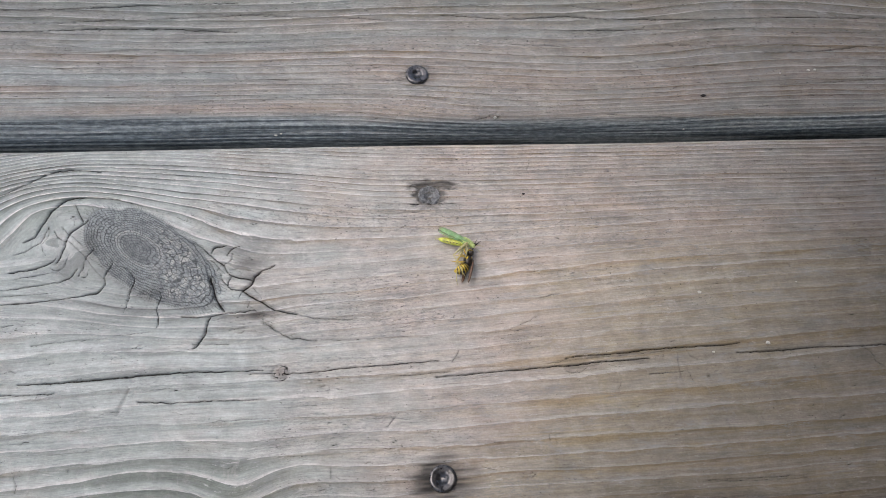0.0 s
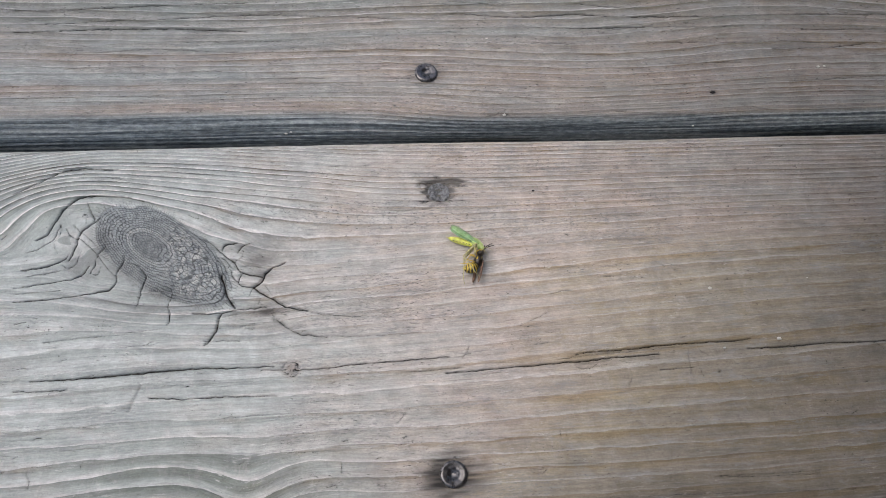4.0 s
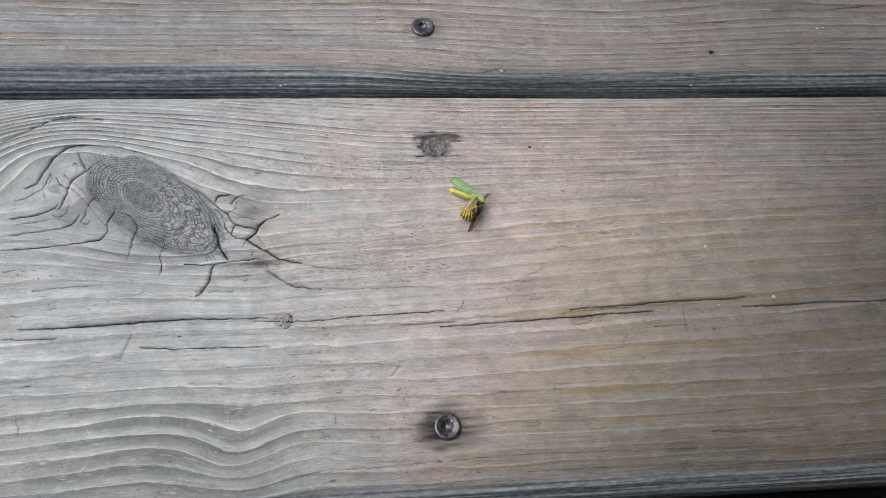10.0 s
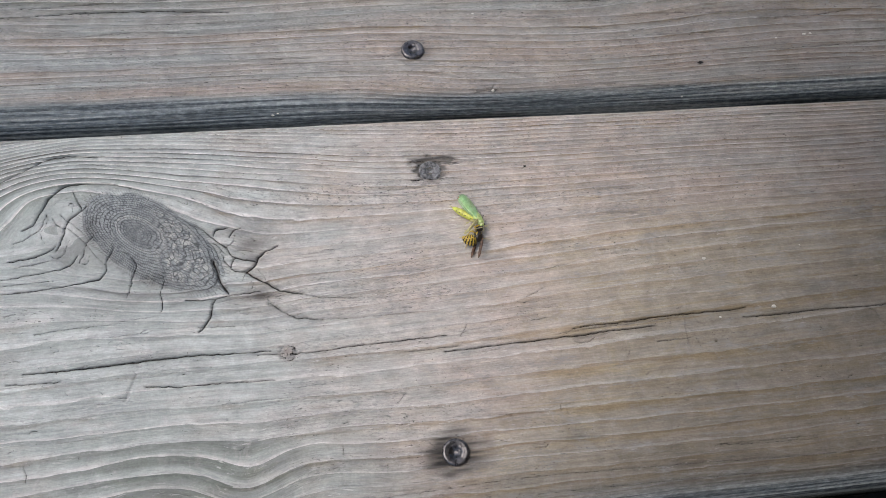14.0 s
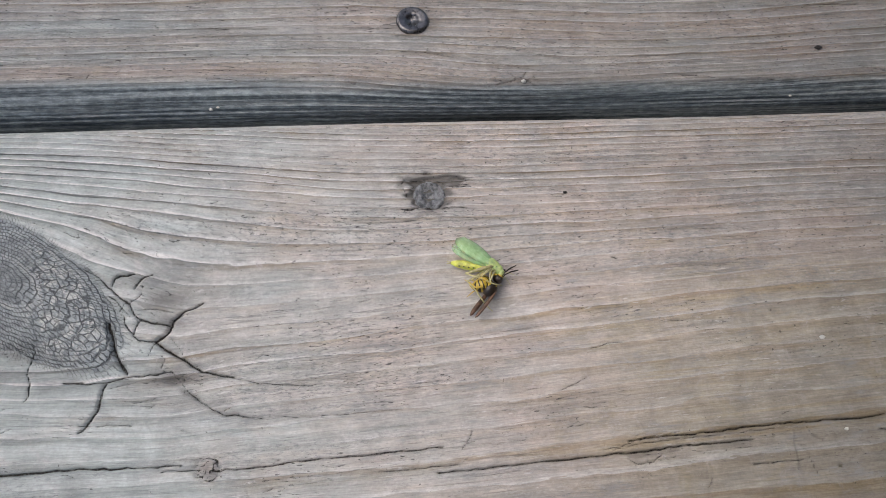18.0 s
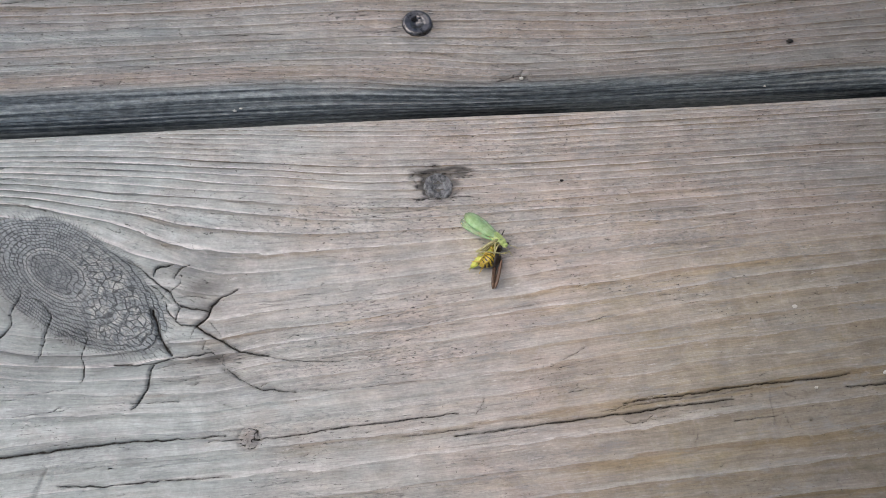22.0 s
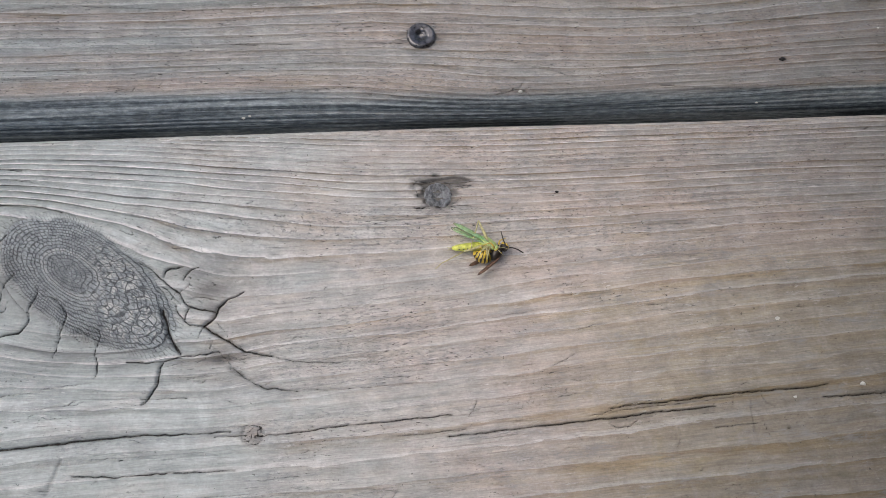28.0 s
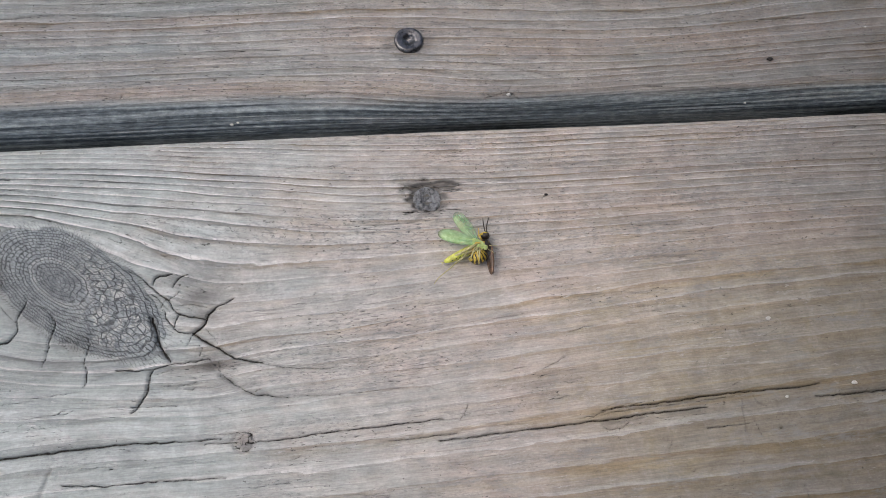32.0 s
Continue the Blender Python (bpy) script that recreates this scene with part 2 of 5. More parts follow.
    large = m.cells(m.join(m.math("MULTIPLY", ex, 14.0), m.math("MULTIPLY", ey, 7.0), m.math("MULTIPLY", jolt, 0.8)), 1.0)
    side = m.math("MULTIPLY", m.math("MULTIPLY", m.ramp(kr, 0.36, 0.46), m.ramp(kr, 0.98, 0.78)), m.ramp(m.math("ADD", ex, m.math("MULTIPLY", ey, 0.45)), 0.0, 0.40))
    side = m.math("MULTIPLY", side, m.ramp(m.noise(flat, 0.16, 3, 0.6), 0.36, 0.50))
    slab = m.math("MAXIMUM", m.ramp(m.math("ADD", large, m.math("MULTIPLY", jolt, 0.12)), 0.075, 0.02), m.math("MULTIPLY", net, 0.55))
    net = m.math("ADD", m.math("MULTIPLY", net, m.math("SUBTRACT", 1.0, side)), m.math("MULTIPLY", slab, side))
    kw = m.mix(m.ramp(m.noise(flat, 0.5, 5, 0.7), 0.34, 0.64), (0.24, 0.265, 0.275), (0.41, 0.445, 0.445))
    kw = m.mix(m.math("MULTIPLY", side, m.ramp(m.noise(flat, 0.34, 4, 0.7), 0.46, 0.58)), kw, (0.58, 0.59, 0.565))
    kw = m.mix(m.math("MULTIPLY", m.math("MULTIPLY", m.ramp(kr, 0.32, 0.36), m.ramp(kr, 0.43, 0.385)), m.ramp(fade, 0.40, 0.60, 0.1, 0.6)), kw, (0.60, 0.605, 0.585))
    vein = m.noise(m.join(m.math("MULTIPLY", ex, 22.0), m.math("MULTIPLY", ey, 26.0), 0.0), 1.0, 4, 0.7, 0.6)
    kw = m.mix(m.math("MULTIPLY", heart, m.ramp(vein, 0.36, 0.60, 0.20, 0.65)), kw, (0.15, 0.16, 0.165))
    kw = m.mix(m.math("MULTIPLY", net, 0.87), kw, (0.075, 0.08, 0.085))
    ticks = m.math("MULTIPLY", m.math("MULTIPLY", posts, m.ramp(kr, 1.17, 1.03)), m.math("SUBTRACT", 1.0, stain[1]))
    color = m.mix(m.math("MULTIPLY", m.math("MULTIPLY", ticks, m.ramp(kr, 0.5, 0.9)), 0.75), color, (0.08, 0.08, 0.08))
    color = m.mix(stain[1], color, kw)
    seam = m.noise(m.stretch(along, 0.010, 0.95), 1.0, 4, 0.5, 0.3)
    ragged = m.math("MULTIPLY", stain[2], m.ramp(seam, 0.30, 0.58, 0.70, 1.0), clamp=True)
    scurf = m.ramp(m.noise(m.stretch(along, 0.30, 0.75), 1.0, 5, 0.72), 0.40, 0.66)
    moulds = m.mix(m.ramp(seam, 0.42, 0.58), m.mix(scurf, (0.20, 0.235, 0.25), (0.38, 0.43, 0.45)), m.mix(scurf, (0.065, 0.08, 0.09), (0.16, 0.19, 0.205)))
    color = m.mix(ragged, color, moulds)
    color = m.mix(stain[0], color, (0.040, 0.038, 0.036))
    ragged_edge = m.math("ADD", split, m.math("MULTIPLY", m.math("SUBTRACT", m.noise(flat, 1.6, 3), 0.5), 0.18))
    gap = m.ramp(ragged_edge, 0.085, -0.05)
    color = m.mix(m.math("MULTIPLY", gap, 0.94), color, (0.022, 0.018, 0.015))
    height = m.math("ADD", m.math("MULTIPLY", fibre, 0.7), m.math("MULTIPLY", late, 0.8))
    height = m.math("SUBTRACT", height, dark)
    height = m.math("ADD", height, m.math("MULTIPLY", m.math("MULTIPLY", seam, stain[2]), 2.0))
    height = m.math("MULTIPLY", height, sound)
    height = m.math("ADD", height, m.math("MULTIPLY", m.math("MULTIPLY", m.math("SUBTRACT", 1.0, net), stain[1]), 1.2))
    height = m.math("SUBTRACT", height, m.math("MULTIPLY", gap, 1.5))
    normal = m.bump(height, 0.00028, 1.0)
    return m.done(color, normal, m.ramp(fibre, 0.3, 0.7, 0.75, 0.92))


def plain(name, color, rough=0.6, metal=0.0, spread=0.25, scale=1500.0, bump=0.0, glow_through=0.0, clear=1.0):
    """One coloured surface with fine unevenness in tone and relief."""
    m = Nodes(name, rough, metal)
    n = m.noise(m.place(), scale, 4, 0.6)
    dark = tuple(c * (1 - spread) for c in color)
    lite = tuple(min(1, c * (1 + spread)) for c in color)
    normal = m.bump(n, bump) if bump else None
    if clear < 1:
        m.bsdf.inputs["Alpha"].default_value = clear
    if glow_through:
        m.bsdf.inputs["Subsurface Weight"].default_value = glow_through
        m.bsdf.inputs["Subsurface Radius"].default_value = (0.6, 1.0, 0.3)
        m.bsdf.inputs["Subsurface Scale"].default_value = 0.0008
    return m.done(m.mix(m.ramp(n, 0.3, 0.7), dark, lite), normal, m.ramp(n, 0.3, 0.7, rough * 0.8, min(1, rough * 1.15)))


WOOD = weathered_wood()
STEEL = plain("weathered_steel", (0.12, 0.117, 0.12), 0.32, 0.8, 0.45, 700, 0.00012)
RUSTY = plain("oxidised_steel", (0.18, 0.185, 0.19), 0.85, 0.05, 0.6, 900, 0.0012)
SOIL = plain("dark_soil", (0.03, 0.025, 0.02), 0.95, 0, 0.5, 60, 0.004)
JOIST = plain("damp_timber", (0.10, 0.085, 0.07), 0.9, 0, 0.4, 120, 0.001)
YELLOW = plain("yellow_cuticle", (0.58, 0.42, 0.05), 0.42, 0, 0.25, 900)
BLACK = plain("black_cuticle", (0.028, 0.020, 0.014), 0.35, 0, 0.4, 1500)
AMBER = plain("amber_leg", (0.56, 0.39, 0.07), 0.4, 0, 0.2, 1500)
SMOKY = plain("smoky_wing", (0.125, 0.068, 0.04), 0.38, 0, 0.5, 1200, 0.0001, 0.0, 0.9)
LIME = plain("lime_abdomen", (0.57, 0.59, 0.11), 0.4, 0, 0.3, 900, 0, 0.2)
PALE = plain("pale_green_cuticle", (0.47, 0.58, 0.22), 0.42, 0, 0.2, 900, 0, 0.2)
STRAW = plain("straw_leg", (0.58, 0.53, 0.27), 0.45, 0, 0.2, 1500, 0, 0.0, 0.8)
def wing_green(name, body):
    """Pale green wing membrane, dusky towards its tip, with fine veins; body: how much of it is not clear."""
    m = Nodes(name, 0.36)
    x, y, z = m.split(m.stretch(m.place(), 1000, 1000, 1000))
    n = m.noise(m.place(), 700, 4, 0.6)
    color = m.mix(m.ramp(n, 0.3, 0.7), (0.34, 0.56, 0.24), (0.46, 0.68, 0.38))
    vein = m.math("ABSOLUTE", m.math("SUBTRACT", m.math("FRACT", m.math("ADD", m.math("MULTIPLY", y, 1.5), m.math("MULTIPLY", n, 0.4))), 0.5))
    color = m.mix(m.ramp(vein, 0.10, 0.0, 0.0, 0.35), color, (0.22, 0.36, 0.13))
    color = m.mix(m.ramp(x, 10.2, 12.0, 0.0, 0.8), color, (0.13, 0.13, 0.08))
    m.put(m.bsdf.inputs["Alpha"], m.math("MULTIPLY", m.ramp(y, -2.0, 1.6, 0.50 * body, body), m.ramp(n, 0.3, 0.7, 0.85, 1.05), clamp=True))
    m.bsdf.inputs["Subsurface Weight"].default_value = 0.2
    m.bsdf.inputs["Subsurface Scale"].default_value = 0.0008
    return m.done(color, m.bump(vein, 0.00008), m.ramp(n, 0.3, 0.7, 0.28, 0.42))


GREEN = wing_green("pale_green_wing", 0.84)
CLEAR = wing_green("clear_green_wing", 0.46)
CHIP = plain("pale_grit", (0.62, 0.61, 0.57), 0.5, 0, 0.1, 900)
CRUMB = plain("dark_crumb", (0.02, 0.016, 0.014), 0.7, 0, 0.3, 900)


# ---- mesh helpers ----
def part(name, bm, material, parent=None, label="", smooth=True):
    """Links a bmesh as one object under parent."""
    data = bpy.data.meshes.new(name)
    for f in bm.faces:
        f.smooth = smooth
    bm.to_mesh(data)
    bm.free()
    data.materials.append(material)
    ob = new(name, data)
    if parent is not None:
        ob.parent = parent
    return tagged(ob, label)


def lathe(profile, steps=16, bend=0.0, squash=1.0):
    """A body round the x axis from (x, radius) pairs, bent towards -y by bend radians over its length."""
    bm = bmesh.new()
    x0, x1 = profile[0][0], profile[-1][0]
    length = x1 - x0
    rings = []
    for x, r in profile:
        t = (x - x0) / length
        if abs(bend) > 1e-6:
            a = bend * t
            rad = length / bend
            cx, cy, nx, ny = x0 + rad * math.sin(a), -rad * (1 - math.cos(a)), math.sin(a), math.cos(a)
        else:
            cx, cy, nx, ny = x, 0.0, 0.0, 1.0
        ring = []
        for k in range(steps):
            b = 2 * math.pi * k / steps
            ring.append(bm.verts.new((cx + nx * r * math.cos(b), cy + ny * r * math.cos(b), r * squash * math.sin(b))))
        rings.append(ring)
    for a, b in zip(rings, rings[1:]):
        for k in range(steps):
            bm.faces.new((a[k], b[k], b[(k + 1) % steps], a[(k + 1) % steps]))
    bm.faces.new(list(rings[0]))
    bm.faces.new(list(reversed(rings[-1])))
    bmesh.ops.recalc_face_normals(bm, faces=bm.faces)
    return bm


def tube(points, radii, steps=8):
    """A limb along points, with a radius at each."""
    bm = bmesh.new()
    pts = [Vector(p) for p in points]
    rings = []
    for i, p in enumerate(pts):
        way = (pts[min(i + 1, len(pts) - 1)] - pts[max(i - 1, 0)]).normalized()
        side = way.cross(Vector((0, 0, 1)))
        side = side.normalized() if side.length > 1e-4 else Vector((0, 1, 0))
        up = side.cross(way)
        rings.append([bm.verts.new(p + (side * math.cos(2 * math.pi * k / steps) + up * math.sin(2 * math.pi * k / steps)) * radii[i]) for k in range(steps)])
    for a, b in zip(rings, rings[1:]):
        for k in range(steps):
            bm.faces.new((a[k], b[k], b[(k + 1) % steps], a[(k + 1) % steps]))
    bm.faces.new(list(rings[0]))
    bm.faces.new(list(reversed(rings[-1])))
    bmesh.ops.recalc_face_normals(bm, faces=bm.faces)
    return bm


def blade(length, width, arch, thick, tip=0.5, lean=0.0, pleat=0.0):
    """A wing along +x: narrow at its root, widest at the share tip of its length, arched across."""
    bm = bmesh.new()
    nu, nv = 28, 10
    sheets = []
    for side in (1, -1):
        grid = []
        for i in range(nu + 1):
            t = i / nu
            w = width * (math.sin(math.pi * min(1, t / (2 * tip))) ** 0.8 if t < tip else math.sqrt(max(0.0, 1 - ((t - tip) / (1 - tip)) ** 2.6)))
            w = max(w, width * 0.10 * (1 if t < 0.9 else 0.3))
            row = []
            for j in range(nv + 1):
                s = 2 * j / nv - 1
                z = arch * (1 - s * s) * w / width + pleat * math.cos(s * 9) * (w / width)
                row.append(bm.verts.new((length * t, s * w / 2 + lean * t * t, z + side * thick / 2)))
            grid.append(row)
        sheets.append(grid)
    for n, grid in enumerate(sheets):
        for i in range(nu):
            for j in range(nv):
                q = (grid[i][j], grid[i + 1][j], grid[i + 1][j + 1], grid[i][j + 1])
                bm.faces.new(q if n == 0 else q[::-1])
    top, low = sheets
    for i in range(nu):
        bm.faces.new((top[i][0], low[i][0], low[i + 1][0], top[i + 1][0]))
        bm.faces.new((top[i + 1][nv], low[i + 1][nv], low[i][nv], top[i][nv]))
    for j in range(nv):
        bm.faces.new((top[nu][j], low[nu][j], low[nu][j + 1], top[nu][j + 1]))
        bm.faces.new((top[0][j + 1], low[0][j + 1], low[0][j], top[0][j]))
    bmesh.ops.recalc_face_normals(bm, faces=bm.faces)
    return bm


def ball(rx, ry, rz, at=(0, 0, 0), rough=0.0, detail=2):
    bm = bmesh.new()
    bmesh.ops.create_icosphere(bm, subdivisions=detail, radius=1.0)
    for v in bm.verts:
        k = 1 + rough * noise.noise(v.co * 2.3 + Vector(at) * 900)
        v.co = Vector((v.co.x * rx * k + at[0], v.co.y * ry * k + at[1], v.co.z * rz * k + at[2]))
    return bm


# ---- planks: a carved surface with rings, cracks and rounded edges; lengths in millimetres until the mesh is made ----
def lattice(ix, iy, seed):
    h = (ix.astype(np.int64) * 374761393 + iy.astype(np.int64) * 668265263 + seed * 974634777) & 0x7FFFFFFF
    h = ((h ^ (h >> 13)) * 1274126177) & 0x7FFFFFFF
    h = h ^ (h >> 16)
    return (h & 0xFFFF) / 65535.0


def wander(x, y, seed=0):
    """Smooth value noise from 0 to 1."""
    ix, iy = np.floor(x), np.floor(y)
    fx, fy = x - ix, y - iy
    fx, fy = fx * fx * (3 - 2 * fx), fy * fy * (3 - 2 * fy)
    a, b = lattice(ix, iy, seed), lattice(ix + 1, iy, seed)
    c, d = lattice(ix, iy + 1, seed), lattice(ix + 1, iy + 1, seed)
    return (a * (1 - fx) + b * fx) * (1 - fy) + (c * (1 - fx) + d * fx) * fy


def step(a, b, x):
    t = np.clip((x - a) / (b - a), 0, 1)
    return t * t * (3 - 2 * t)


def hump(x, y, cx, cy, sx, sy):
    return np.exp(-((x - cx) / sx) ** 2 - ((y - cy) / sy) ** 2)


class Plank:
    def __init__(self, y0, y1, top, xs, fine, radius=(5, 5), thick=28, seed=1):
        self.y0, self.y1, self.top, self.xs, self.seed, self.thick = y0, y1, top, xs, seed, thick
        ra, rb = radius
        prof = [(y0, -thick, 0.0, -1.0), (y0, -thick * 0.6, 0.0, -1.0)]
        n = max(5, int(ra * 1.57 / fine(y0)))
        prof += [(y0 + ra - ra * math.cos(a), -ra + ra * math.sin(a), math.sin(a), -math.cos(a)) for a in np.linspace(0, math.pi / 2, n)]
        y = y0 + ra
        while True:
            y += fine(y)
            if y > y1 - rb - 0.1:
                break
            prof.append((y, 0.0, 1.0, 0.0))
        n = max(5, int(rb * 1.57 / fine(y1)))
        prof += [(y1 - rb + rb * math.sin(a), -rb + rb * math.cos(a), math.cos(a), math.sin(a)) for a in np.linspace(0, math.pi / 2, n)]
        prof += [(y1, -thick * 0.6, 0.0, 1.0), (y1, -thick, 0.0, 1.0)]
        self.prof = np.array(prof)
        gaps = np.hypot(*np.diff(self.prof[:, :2], axis=0).T)
        flat = np.concatenate([[0], np.cumsum(gaps)])
        k = int(np.argmin(np.abs(self.prof[:, 0] - (y0 + ra)) + np.abs(self.prof[:, 1])))
        self.flat = flat - flat[k] + (y0 + ra)
        self.X, self.Y = np.meshgrid(xs, self.flat, indexing="ij")
        shape = self.X.shape
        self.height, self.grime, self.knot, self.mildew, self.warm, self.moss, self.rings, self.tone_shade, self.torn = (np.zeros(shape) for _ in range(9))
        self.split, self.burl = np.full(shape, 9.0), np.full(shape + (3,), 9.0)
        self.rings += 0.5
        self.u, self.v, self.ring = self.X.copy(), self.Y.copy(), np.zeros(shape)

    def window(self, x0, x1, y0, y1):
        i = slice(*np.searchsorted(self.xs, (x0, x1)))
        j = slice(*np.searchsorted(self.flat, (y0, y1)))
        return i, j

    def crack(self, points, width, depth, grime=1.0):
        """A split along points: a ragged groove with grime in it."""
        pts = np.array(points, float)
        r = width * 4 + 2
        w = self.window(pts[:, 0].min() - r, pts[:, 0].max() + r, pts[:, 1].min() - r, pts[:, 1].max() + r)
        X, Y = self.X[w], self.Y[w]
        if X.size == 0:
            return
        s = self.seed + int(abs(pts[0, 0]) * 7)
        jx = X + (wander(X / 1.6, Y / 1.6, s) - 0.5) * 0.45
        jy = Y + (wander(X / 1.6, Y / 1.6, s + 1) - 0.5) * 0.42
        near, pos = np.full(X.shape, 1e9), np.zeros(X.shape)
        n = len(pts) - 1
        for k in range(n):
            a, d = pts[k], pts[k + 1] - pts[k]
            t = np.clip(((jx - a[0]) * d[0] + (jy - a[1]) * d[1]) / max(d @ d, 1e-9), 0, 1)
            dist = np.hypot(jx - a[0] - t * d[0], jy - a[1] - t * d[1])
            pos = np.where(dist < near, (k + t) / n, pos)
            near = np.minimum(near, dist)
        wid = width * (0.55 + 0.9 * wander(X / 5, Y / 5, s + 2)) * (0.5 + 0.5 * np.sqrt(np.clip(4 * pos * (1 - pos), 0, 1)))
        wid = np.maximum(wid, 0.26) if depth >= 0.4 else wid
        g = np.exp(-(near / (wid * 0.62)) ** 2)
        self.height[w] -= depth * g * 0.9 * np.minimum(1.0, wid / 0.55)
        if depth >= 0.4:
            self.split[w] = np.minimum(self.split[w], (near - wid * 0.24) * 0.62 + 0.09 * max(0.0, 0.95 - depth))
            halo = np.exp(-(near / (wid * 1.6)) ** 2) * 0.22 * depth
        else:
            halo = g * depth
        self.grime[w] = np.maximum(self.grime[w], halo * grime)

    def build(self, name, label, parent):
        p = self.prof
        # rings stand proud where the soft wood between them has worn away
        saw = self.ring % 1.0
        ridge = step(0.35, 0.9, saw) * step(1.0, 0.93, saw)
        h = self.height + 0.20 * np.clip(self.rings, 0.4, 1.5) * (ridge - 0.4) * (1 - self.knot) + 0.10 * (wander(self.u / 9, self.v / 0.9, 5) - 0.5)
        h += 0.5 * (wander(self.X / 70, self.Y / 30, 8) - 0.5)
        co = np.stack([self.X, p[None, :, 0] + h * p[None, :, 3], p[None, :, 1] + h * p[None, :, 2]], -1)
        co[..., 2] += self.top
        nx, npf = self.X.shape
        idx = np.arange(nx * npf, dtype=np.int32).reshape(nx, npf)
        quads = np.stack([idx[:-1, :-1], idx[1:, :-1], idx[1:, 1:], idx[:-1, 1:]], -1).reshape(-1, 4)
        under = np.stack([idx[:-1, -1], idx[1:, -1], idx[1:, 0], idx[:-1, 0]], -1)
        quads = np.concatenate([quads, under])
        loops = np.concatenate([quads.ravel(), idx[0, ::-1], idx[-1, :]]).astype(np.int32)
        starts = np.concatenate([np.arange(len(quads)) * 4, [len(quads) * 4, len(quads) * 4 + npf]]).astype(np.int32)
        data = bpy.data.meshes.new(name)
        data.vertices.add(nx * npf)
        data.vertices.foreach_set("co", (co.reshape(-1, 3) * 0.001).astype(np.float32).ravel())
        data.loops.add(len(loops))
        data.loops.foreach_set("vertex_index", loops)
        data.polygons.add(len(starts))
        data.polygons.foreach_set("loop_start", starts)
        data.polygons.foreach_set("use_smooth", np.ones(len(starts), dtype=bool))
        data.update(calc_edges=True)
        for key, kind, value in (
            ("grain", "FLOAT_VECTOR", np.stack([self.u, self.v, self.ring], -1)),
            ("stain", "FLOAT_VECTOR", np.stack([self.grime, self.knot, self.mildew], -1)),
            ("tint", "FLOAT_VECTOR", np.stack([self.warm, self.moss, self.rings], -1)),
            ("burl", "FLOAT_VECTOR", self.burl),
        ):
            data.attributes.new(key, kind, "POINT").data.foreach_set("vector", value.astype(np.float32).ravel())
        for key, value in (("split", self.split), ("tone_shade", self.tone_shade), ("torn", self.torn)):
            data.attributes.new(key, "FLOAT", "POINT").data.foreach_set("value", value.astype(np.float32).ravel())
        data.materials.append(WOOD)
        data.validate()
        ob = new(name, data)
        ob.parent = parent
        return tagged(ob, label)


def counted(v, table):
    """The count of rings up to v, from (place, ring width) pairs."""
    place, width = zip(*table)
    fine = np.linspace(place[0], place[-1], 2000)
    total = np.concatenate([[0], np.cumsum(np.diff(fine) / np.interp(fine[1:], place, width))])
    return np.interp(v, fine, total)


def spacing(inner0, inner1, fine, coarse, reach):
    """Stations along a plank: close together where it is seen, far apart towards its ends."""
    mid = np.arange(inner0, inner1, fine)
    left = np.linspace(-reach, inner0, int((reach + inner0) / coarse))[:-1]
    right = np.linspace(inner1, reach, int((reach - inner1) / coarse))[1:]
    return np.concatenate([left, mid, right])


STATIONS = spacing(-175, 212, 0.37, 9.0, 900)
deck = new("deck_boards")
tagged(deck, "weathered grey softwood deck boards with narrow gaps between them", "deck", kind="structure")

# the plank on which the insects lie
near_plank = Plank(-140.5, 1.4, 0.0, STATIONS, lambda y: 0.24, radius=(9, 4), seed=3)
q = near_plank
X, Y = q.X, q.Y
vc = -41.0
KX, KY = -107.0, -40.0
ca, sa = math.cos(radians(-24)), math.sin(radians(-24))
dx, dy = (X - KX) * ca + (Y - KY) * sa, -(X - KX) * sa + (Y - KY) * ca
rho = np.sqrt((dx / 35) ** 2 + (dy / 16) ** 2)
v = Y - (0.022 * step(0, -40, Y) + 0.022 * step(-60, -80, Y)) * (X - 40) * (1 - 0.75 * step(-80, -110, Y))
v -= 2.8 * hump(X, Y, -88, -119, 22, 14) - 4.8 * hump(X, Y, -64, -123, 12, 13) + 1.8 * hump(X, Y, -41, -122, 14, 14)
v += 7.2 * np.exp(-((X + 55) / np.where(X < -55, 18, 105)) ** 2 - ((Y + 58) / 19) ** 2)
v -= 12.0 * np.exp(-((X + 115) / np.where(X < -115, 29, 72)) ** 2 - ((Y + 20) / np.where(Y < -20, 15, 34)) ** 2)
v += 1.8 * (wander(X / 80, Y / 30, 21) - 0.5) + 0.5 * (wander(X / 22, Y / 9, 22) - 0.5)
v = vc + (v - vc) * (1 - 0.95 * np.exp(-(rho / 1.2) ** 3)) + 2.0 * (wander(X / 14, Y / 5, 31) - 0.5) * np.exp(-rho ** 2)
q.v = v
q.ring = counted(v, ((-170, 3.4), (-135, 3.8), (-112, 4.8), (-96, 7.0), (-80, 7.0), (-52, 4.5), (-38, 3.2), (-24, 2.3), (-8, 1.7), (30, 1.5)))
# the knot itself
ca, sa = math.cos(radians(-37)), math.sin(radians(-37))
dx, dy = (X + 93.0) * ca + (Y + 41.6) * sa, -(X + 93.0) * sa + (Y + 41.6) * ca
edge = 1 + 0.10 * (wander(X / 7, Y / 7, 40) - 0.5)
broad = np.where(dy > 0, 12.6, 12.0) - 1.0 * step(-10, 27, dx)
kr = np.sqrt((dx / 27) ** 2 + (dy / broad) ** 2) / edge
q.knot = step(1.07, 0.97, kr + 0.10 * (wander(X / 3, Y / 3, 42) - 0.5))
